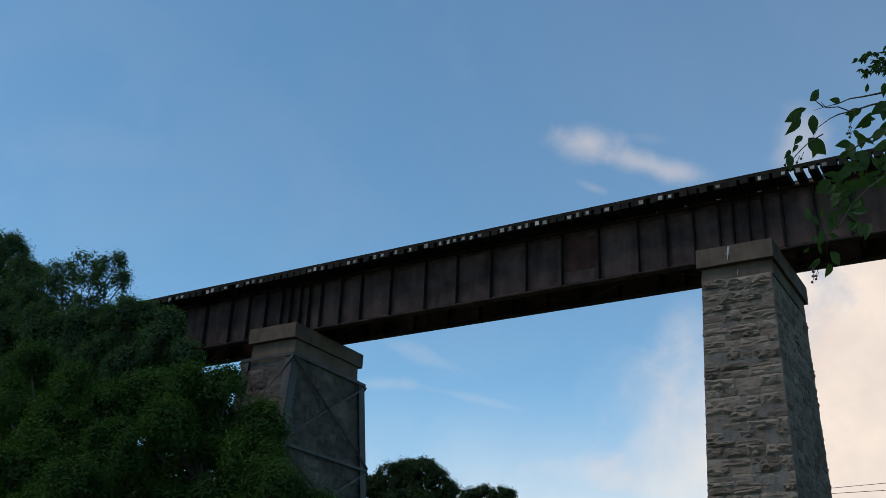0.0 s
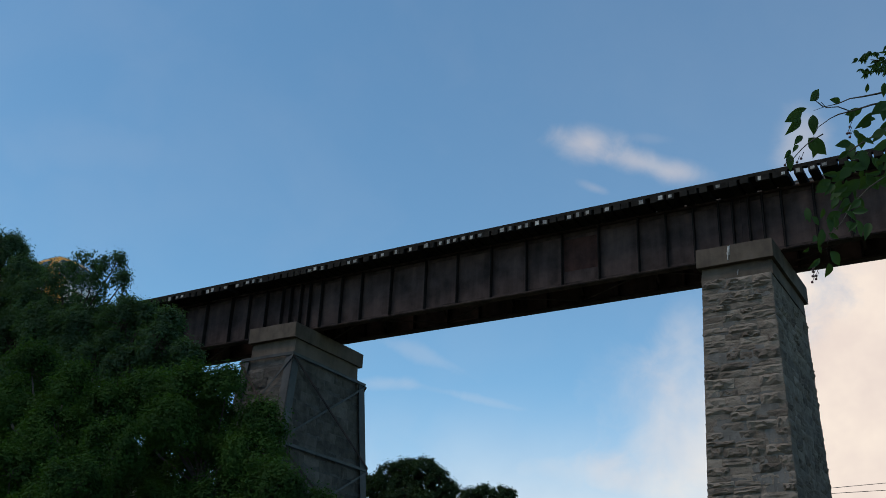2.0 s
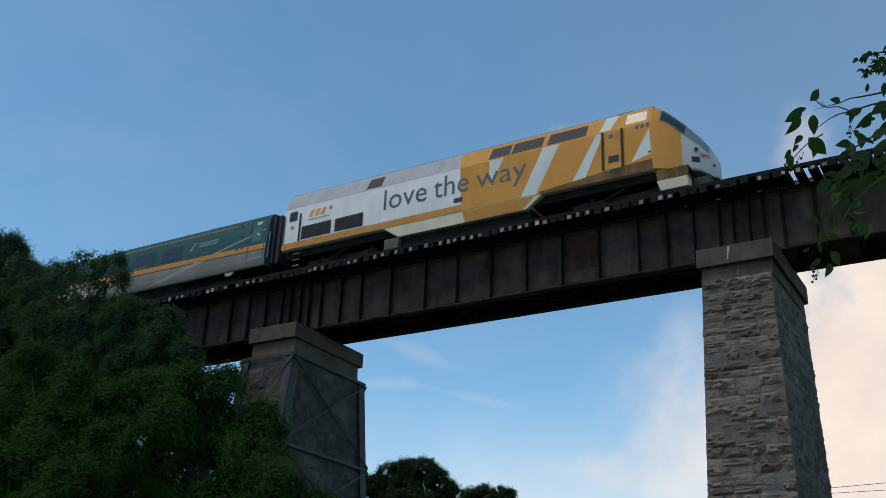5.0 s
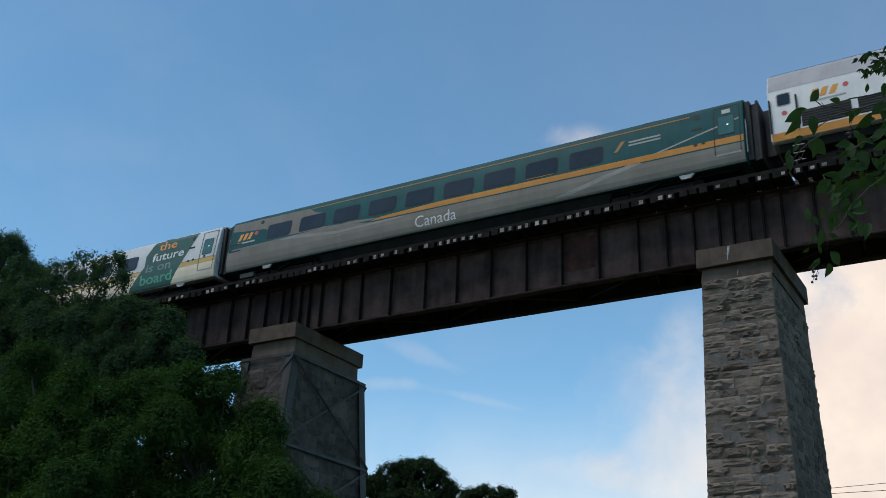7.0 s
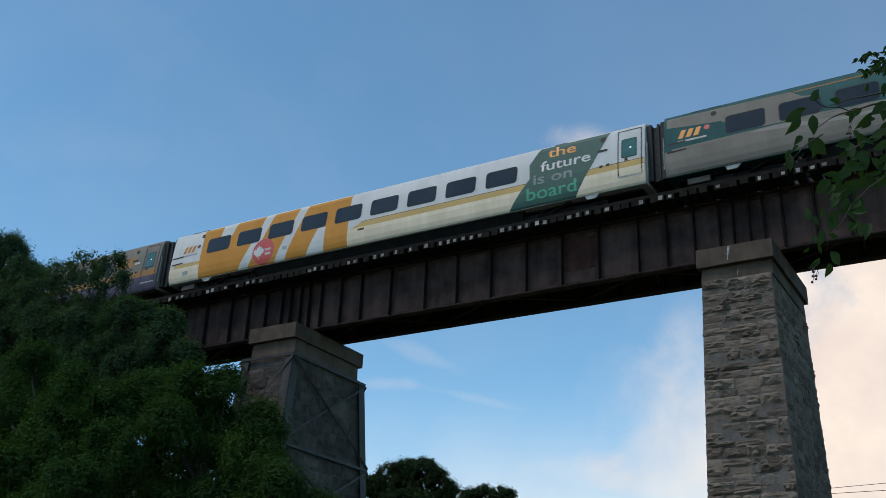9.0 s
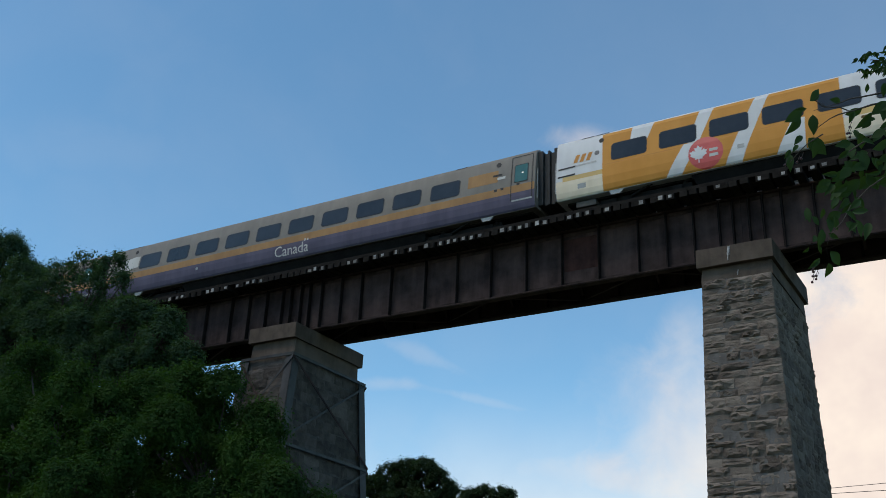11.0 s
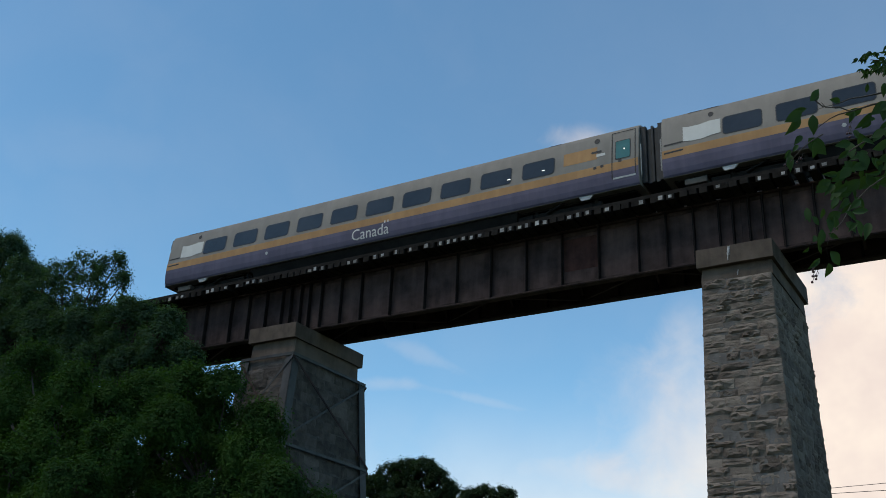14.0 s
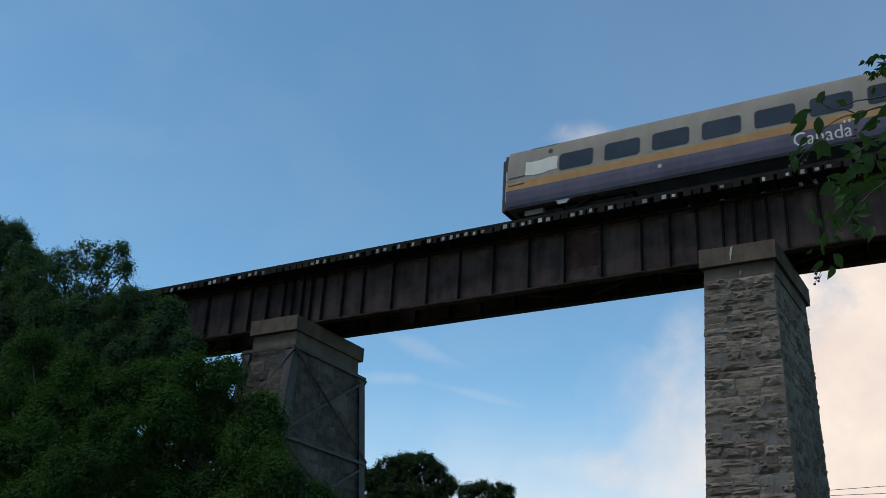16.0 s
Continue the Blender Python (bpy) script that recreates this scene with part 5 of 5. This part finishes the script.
def plant():
    # near bright trees before the braced pier
    build_tree("bright green leafy tree in front of the braced pier", (-18.5, -16.3, 0), [
        (-19.2, -16.0, 8.5, .85), (-18.2, -15.6, 8.55, .75), (-20.4, -16.2, 8.4, .95), (-17.2, -15.2, 7.65, .8), (-16.9, -15.8, 6.7, .9), (-15.7, -16.2, 5.7, .85),
        (-18.6, -17.0, 7.3, .9), (-14.9, -15.5, 5.3, .6), (-19.8, -15.2, 7.2, 1.2), (-18.2, -15.0, 7.0, .9), (-18.9, -15.2, 8.0, .75), (-19.4, -15.3, 8.3, 0.75), (-20.4, -16.2, 7.5, 0.85), (-20.1, -15.6, 8.1, 0.8), (-18.5, -15.4, 7.1, .65), (-19.3, -15.6, 6.4, .75), (-17.4, -16.2, 5.7, .8), (-16.5, -16.4, 4.6, 1.2), (-18.8, -16.6, 5.0, 1.2), (-20.6, -15.8, 5.6, 1.4)],
        28, 420, .08, "leaf_near", 11, .13)
    build_tree("bright green leafy tree with dense low branches", (-22, -18, 0), [
        (-24.4, -17.0, 9.5, .85), (-22.2, -17.2, 8.6, .8), (-20.9, -17.0, 8.0, .85), (-24.0, -17.8, 8.1, .95), (-21.2, -18.2, 7.0, 1.0), (-19.3, -18.0, 6.5, .95),
        (-21.6, -19.0, 6.0, .9), (-18.8, -19.4, 5.4, .9), (-22.8, -17.0, 7.4, 1.3), (-24.8, -16.6, 7.6, 1.6), (-22.6, -17.6, 5.4, 1.5), (-20.2, -18.6, 4.6, 1.4)],
        28, 420, .08, "leaf_near", 12, .14)
    # taller dark trees behind, hiding the end of the viaduct
    build_tree("dark green tree with an airy feathery crown", (-34.6, -7.4, 1.0), [
        (-36.2, -8, 17.7, 1.0), (-34.8, -8.0, 17.9, .95), (-33.2, -7.8, 17.6, .95), (-32.5, -7.8, 16.8, .7), (-33.9, -8.2, 16.6, 1.0), (-35.6, -8.2, 16.6, 1.0), (-37.2, -8.2, 17.1, 1.1), (-37.9, -8.2, 17.6, .8)],
        19, 110, .115, "leaf_dark", 18, .16, (.32, .52))
    build_tree("tall dark green tree beside the viaduct", (-31.6, -8.2, 1.0), [
        (-30.5, -8, 15.0, .8), (-29.3, -7.8, 14.6, .75), (-29.4, -8, 13.7, 1.1), (-28.2, -7.6, 13.2, .75), (-31.7, -8, 14.8, 1.3), (-33.6, -7.8, 14.8, 1.4), (-30.8, -8.0, 12.8, 1.2),
        (-34.3, -8, 14.6, 1.5), (-36.2, -8.2, 15.0, 1.5), (-33.0, -7.8, 12.8, 1.9), (-36.0, -8, 13.0, 2.0), (-29.4, -7.6, 11.6, 1.5), (-32.6, -8, 10.6, 2.0), (-35.4, -8.6, 10.6, 2.0)],
        34, 190, .12, "leaf_dark", 13, .32, (.32, .6))
    build_tree("tall dark green tree above the valley", (-40.5, -9, 2.0), [
        (-40.5, -8, 19.6, 1.15), (-38.9, -8.0, 18.2, 1.15), (-42.2, -8.4, 20.0, 1.4), (-41.0, -8.6, 17.6, 1.8), (-38.6, -8, 16.4, 1.4), (-37.5, -8.0, 16.0, 1.35), (-38.8, -8.4, 14.6, 1.8), (-40.6, -9, 13.6, 2.2), (-38.6, -9.4, 11.6, 2.0)],
        34, 190, .12, "leaf_dark", 14, .34, (.32, .6))
    # trees beyond the viaduct
    build_tree("dark rounded tree in the distance beyond the viaduct", (-38.6, 24, 0), [
        (-39.9, 24, 15.15, 1.2), (-38.6, 24, 15.45, 1.25), (-37.1, 24, 15.2, 1.3), (-35.8, 24, 14.6, 1.15), (-35.0, 24, 14.0, .8), (-41.2, 24, 14.5, 1.1), (-42.0, 24, 14.7, .8), (-38.6, 24, 13.7, 1.8), (-40.4, 24.4, 13.2, 1.6), (-36.6, 24, 12.8, 1.8), (-38, 24, 10.6, 3.0)],
        30, 130, .17, "leaf_far", 15, .3, (.28, .5))
    build_tree("dark low tree in the distance beyond the viaduct", (-35.8, 30, 0), [
        (-36.9, 30, 14.7, .9), (-35.6, 30, 14.8, .9), (-34.4, 30, 14.7, .85), (-33.6, 30, 14.5, .7), (-35.8, 30, 12.6, 1.9)], 30, 130, .17, "leaf_far", 16, .24, (.28, .5))


plant()


# ---- overhanging branches near the camera ----
def leaf_blade(length, width, fold, curl, seed):
    """A pointed oval leaf with a midrib fold and a curl, its stalk at the origin and its tip along x."""
    rnd = random.Random(seed)
    outline = [(0, .0), (.04, .16), (.10, .42), (.18, .68), (.27, .88), (.37, .98), (.47, 1.0), (.57, .93), (.67, .78), (.76, .58), (.84, .38), (.92, .18), (1.0, 0)]
    bm = bmesh.new()
    mids, lefts, rights = [], [], []
    for f, w in outline:
        z = -curl * length * f * f
        y = w * width / 2
        mids.append(bm.verts.new((f * length, rnd.uniform(-.01, .01) * width, z)))
        lefts.append(bm.verts.new((f * length, y * rnd.uniform(.97, 1.03), z + fold * y)) if 0 < f < 1 else mids[-1])
        rights.append(bm.verts.new((f * length, -y * rnd.uniform(.97, 1.03), z + fold * y)) if 0 < f < 1 else mids[-1])
    for k in range(len(outline) - 1):
        for edge, flip in ((lefts, False), (rights, True)):
            q = [mids[k], mids[k + 1], edge[k + 1], edge[k]]
            q = [v for j, v in enumerate(q) if v not in q[:j]]
            bm.faces.new(q[::-1] if flip else q)
    me = bpy.data.meshes.new("leaf")
    bm.to_mesh(me)
    bm.free()
    me.materials.append(M["leaf_branch"])
    me.polygons.foreach_set("use_smooth", [True] * len(me.polygons))
    return me


BLADES = [leaf_blade(.092, .046, .35, .25, 1), leaf_blade(.082, .040, .6, .4, 2), leaf_blade(.098, .050, .25, .1, 3), leaf_blade(.075, .030, .9, .3, 4)]
SLIM = [leaf_blade(.095, .03, .5, .35, 7), leaf_blade(.09, .026, .3, .6, 8), leaf_blade(.1, .034, .7, .2, 9)]
TWIGS = [[(0.207, 0.257), (0.104, 0.231), (0.032, 0.216), (-0.03, 0.205), (-0.071, 0.187), (-0.128, 0.174), (-0.185, 0.154)], [(0.228, 0.216), (0.094,
    0.187), (0.022, 0.164), (-0.04, 0.149), (-0.092, 0.125), (-0.128, 0.092), (-0.159, 0.051), (-0.174, 0.009)], [(-0.03, 0.154), (-0.082, 0.169),
    (-0.133, 0.166), (-0.159, 0.187)], [(-0.159, 0.045), (-0.216, 0.009), (-0.257, -0.022), (-0.293, -0.078)], [(-0.131, 0.174), (-0.154, 0.21), (-0.154,
    0.226)], [(0.228, 0.102), (0.145, 0.051), (0.073, 0.009), (0.032, -0.022)], [(0.269, -0.063), (0.166, -0.125), (0.063, -0.187), (-0.009, -0.269),
    (-0.061, -0.341), (-0.102, -0.403), (-0.118, -0.465), (-0.102, -0.527)]]
BLADE_AT = [((-0.154, 0.216), (-0.102, 0.271)), ((-0.107, 0.207), (-0.022, 0.195)), ((-0.221, 0.159), (-0.29, 0.112)), ((-0.187, 0.159), (-0.245,
    0.045)), ((-0.154, 0.149), (-0.154, 0.061)), ((-0.149, 0.051), (-0.076, -0.022)), ((-0.174, 0.02), (-0.169, -0.061)), ((-0.174, 0.061), (-0.216,
    0.022)), ((-0.226, 0.009), (-0.257, -0.022)), ((-0.267, -0.013), (-0.295, -0.063)), ((-0.252, -0.032), (-0.262, -0.109)), ((-0.159, 0.187), (-0.223,
    0.174)), ((0.063, 0.174), (0.037, 0.118)), ((0.094, 0.154), (0.027, 0.061)), ((0.016, 0.02), (-0.051, 0.007)), ((0.042, 0.025), (0.109, 0.018)),
    ((-0.004, -0.016), (-0.045, -0.063)), ((0.125, 0.277), (0.12, 0.21)), ((0.073, 0.283), (0.078, 0.231)), ((0.156, 0.195), (0.083, 0.143)), ((0.166,
    0.123), (0.13, 0.081)), ((0.145, 0.071), (0.089, 0.04))]
LOW_BLADE_AT = [((-0.107, -0.321), (-0.102, -0.383)), ((-0.076, -0.475), (-0.02, -0.537)), ((-0.102, -0.527), (-0.097, -0.604)), ((-0.138, -0.506),
    (-0.197, -0.563)), ((-0.154, -0.455), (-0.18, -0.491)), ((-0.118, -0.444), (-0.102, -0.496)), ((-0.133, -0.403), (-0.154, -0.429)), ((-0.092, -0.393),
    (-0.04, -0.424)), ((0.001, -0.341), (0.05, -0.383)), ((-0.051, -0.31), (-0.02, -0.372)), ((0.063, -0.145), (0.001, -0.207)), ((0.104, -0.125), (0.145,
    -0.197)), ((-0.02, -0.228), (-0.061, -0.269)), ((0.042, -0.228), (0.104, -0.279))]
BERRIES = [(-0.3, -0.086), (-0.221, -0.068), (-0.211, -0.053), (-0.012, 0.058), (0.011, 0.064), (0.022, 0.048), (0.004, 0.09), (-0.159, -0.558),
    (-0.149, -0.568), (-0.164, -0.584), (-0.141, -0.601), (-0.161, -0.615), (-0.172, -0.587)]


def build_overhang():
    """A tree beside the camera whose twigs hang into view."""
    rnd = random.Random(21)
    m = aim(-31.813, 23.788, 2.569).to_3x3()
    across, up, back = m @ Vector((1, 0, 0)), m @ Vector((0, 1, 0)), m @ Vector((0, 0, 1))
    tree = tagged(empty("overhanging_tree", pose(2.6, -28.2, 0)), "leafy tree with dark broad leaves and berries overhanging the view", "tree")
    root = Vector((2.6, -28.2, 0))
    heart = Vector((-0.56, -30.24, 3.956)) - root

    def at(q, depth):
        return heart + across * q[0] + up * q[1] - back * depth
    part("trunk", tube([(0, 0, -.3), (-.05, .02, 1.6), (.05, -.05, 3.4), (0, 0, 5.2), (-.1, .1, 7.4), (-.3, .2, 9.0)], [.17, .14, .12, .09, .06, .03], 10), "bark", tree, "", True)
    for k, line in enumerate(TWIGS):
        d0 = rnd.uniform(-.12, .12)
        pts = [at(q, d0 + rnd.uniform(-.03, .03)) for q in line]
        if line[0][0] > .2:
            pts = [Vector((0, 0, 3.2 + .25 * (len(TWIGS) - k) * .5)), pts[0] + across * .9 + Vector((0, 0, .15))] + pts
            radii = [.03, .010] + [.0050 - .0007 * j for j in range(len(line))]
        else:
            radii = [.003 - .0004 * j for j in range(len(line))]
        part("twig", tube(pts, radii, 6), "twig", tree, "", True)

    def leaf(a, b, meshes, scale=1.0):
        way = (b - a)
        ob = new("leaf", rnd.choice(meshes))
        ob.parent = tree
        x = way.normalized()
        n = (back + up * rnd.uniform(-.5, .7) + across * rnd.uniform(-.5, .5)).normalized()
        y = n.cross(x).normalized()
        z = x.cross(y)
        ob.matrix_basis = Matrix.Translation(a) @ Matrix((x, y, z)).transposed().to_4x4()
        f = way.length / .088 * scale
        ob.scale = (f, f * rnd.uniform(.85, 1.15), f)
    for a, b in BLADE_AT + LOW_BLADE_AT:
        d = rnd.uniform(-.1, .1)
        leaf(at(a, d), at(b, d + rnd.uniform(-.03, .03)), BLADES)
    # thicker foliage towards the trunk
    for k in range(150):
        q = Vector((rnd.uniform(.03, .5), rnd.uniform(-.14, .25)))
        if k % 3 == 0:
            j = rnd.randrange(5)
            q = Vector(TWIGS[6][j]).lerp(Vector(TWIGS[6][j + 1]), rnd.random()) + Vector((rnd.uniform(-.06, .06), rnd.uniform(-.03, .09)))
        elif q.x < .10 and q.y > .02:
            continue
        d = rnd.uniform(-.35, .35)
        t = radians(rnd.uniform(180, 330))
        size = rnd.uniform(.05, .085)
        leaf(at(q, d), at((q.x + size * math.cos(t), q.y + size * math.sin(t)), d + rnd.uniform(-.05, .05)), BLADES)
    for q in BERRIES:
        bm = bmesh.new()
        bmesh.ops.create_icosphere(bm, subdivisions=2, radius=.0062)
        ob = part("berry", bm, "berry", tree, "", True)
        ob.location = at(q, rnd.uniform(-.05, .05))
        part("berry_stalk", tube([ob.location, ob.location + up * .03 + across * .012], [.0012, .0015], 5), "twig", tree)
    # higher spray, further off
    far_heart = Vector((-0.706, -26.204, 6.91)) - root
    part("twig", tube([Vector((-.1, .1, 7.2)), far_heart + across * .9 + up * .1, far_heart + across * .25, far_heart + across * -.1 + up * .02], [.03, .02, .01, .004], 6), "twig", tree, "", True)
    for k in range(85):
        q = (rnd.uniform(-.19, .42), rnd.uniform(-.11, .13))
        if q[0] < -.05 and abs(q[1] - .0) < .03:
            continue
        d = rnd.uniform(-.2, .2)
        a = far_heart + across * q[0] + up * q[1] - back * d
        lean = rnd.uniform(-25, 25)
        for turn in (215, 245, 272, 300, 328):
            if rnd.random() < .15:
                continue
            t = radians(turn + lean + rnd.uniform(-10, 10))
            leaf(a, a + (across * math.cos(t) + up * math.sin(t) + back * rnd.uniform(-.4, .4)) * rnd.uniform(.04, .065), SLIM)


build_overhang()


# ---- wires beyond the viaduct ----
def build_wire(a, b, sag):
    a, b = Vector(a), Vector(b)
    pts = [a.lerp(b, k / 24) - Vector((0, 0, sag * 4 * (k / 24) * (1 - k / 24))) for k in range(25)]
    tagged(part("power_line", tube(pts, .022, 6), "cable", None), "thin black overhead wire beyond the viaduct", "wire", "overhead wires")


def build_wires():
    for z0, z1 in ((16.41, 19.0), (16.78, 17.2)):
        build_wire((-40, 47, z0), (30, 47, z1), .1)
    for x, y, z in ((-40, 47, 17.0), (30, 47, 19.2)):
        pole = tagged(empty("utility_pole", pose(x, y, 0)), "plain weathered wooden utility pole behind the viaduct", "pole", "utility poles")
        part("shaft", tube([(0, 0, -.5), (0, 0, z)], [.17, .11], 10), "bark", pole)


build_wires()


def motions():
    keys = [k * 0.5 for k in range(33)]
    for thing, ahead in TRAIN:
        walk(thing, [(t, pose(train_at(t) + ahead, 0, RAIL)) for t in keys])
    for w, x in WHEELS:
        walk(w, [(k / 15, pose(x, 0, 0.45, 0, math.degrees(train_at(k / 15) / 0.45) % 360.0, 0)) for k in range(241)])


lay_stones(stone_pier, PIERS[1], 1.165, 2.49, RAIL - 4.05, 5.6, 5, 0.095, STONES, (0.17, 0.22, 0.27, 0.34), 1.0, BATTER)
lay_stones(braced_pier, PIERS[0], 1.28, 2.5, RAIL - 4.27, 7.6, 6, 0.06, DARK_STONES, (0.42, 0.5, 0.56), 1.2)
motions()
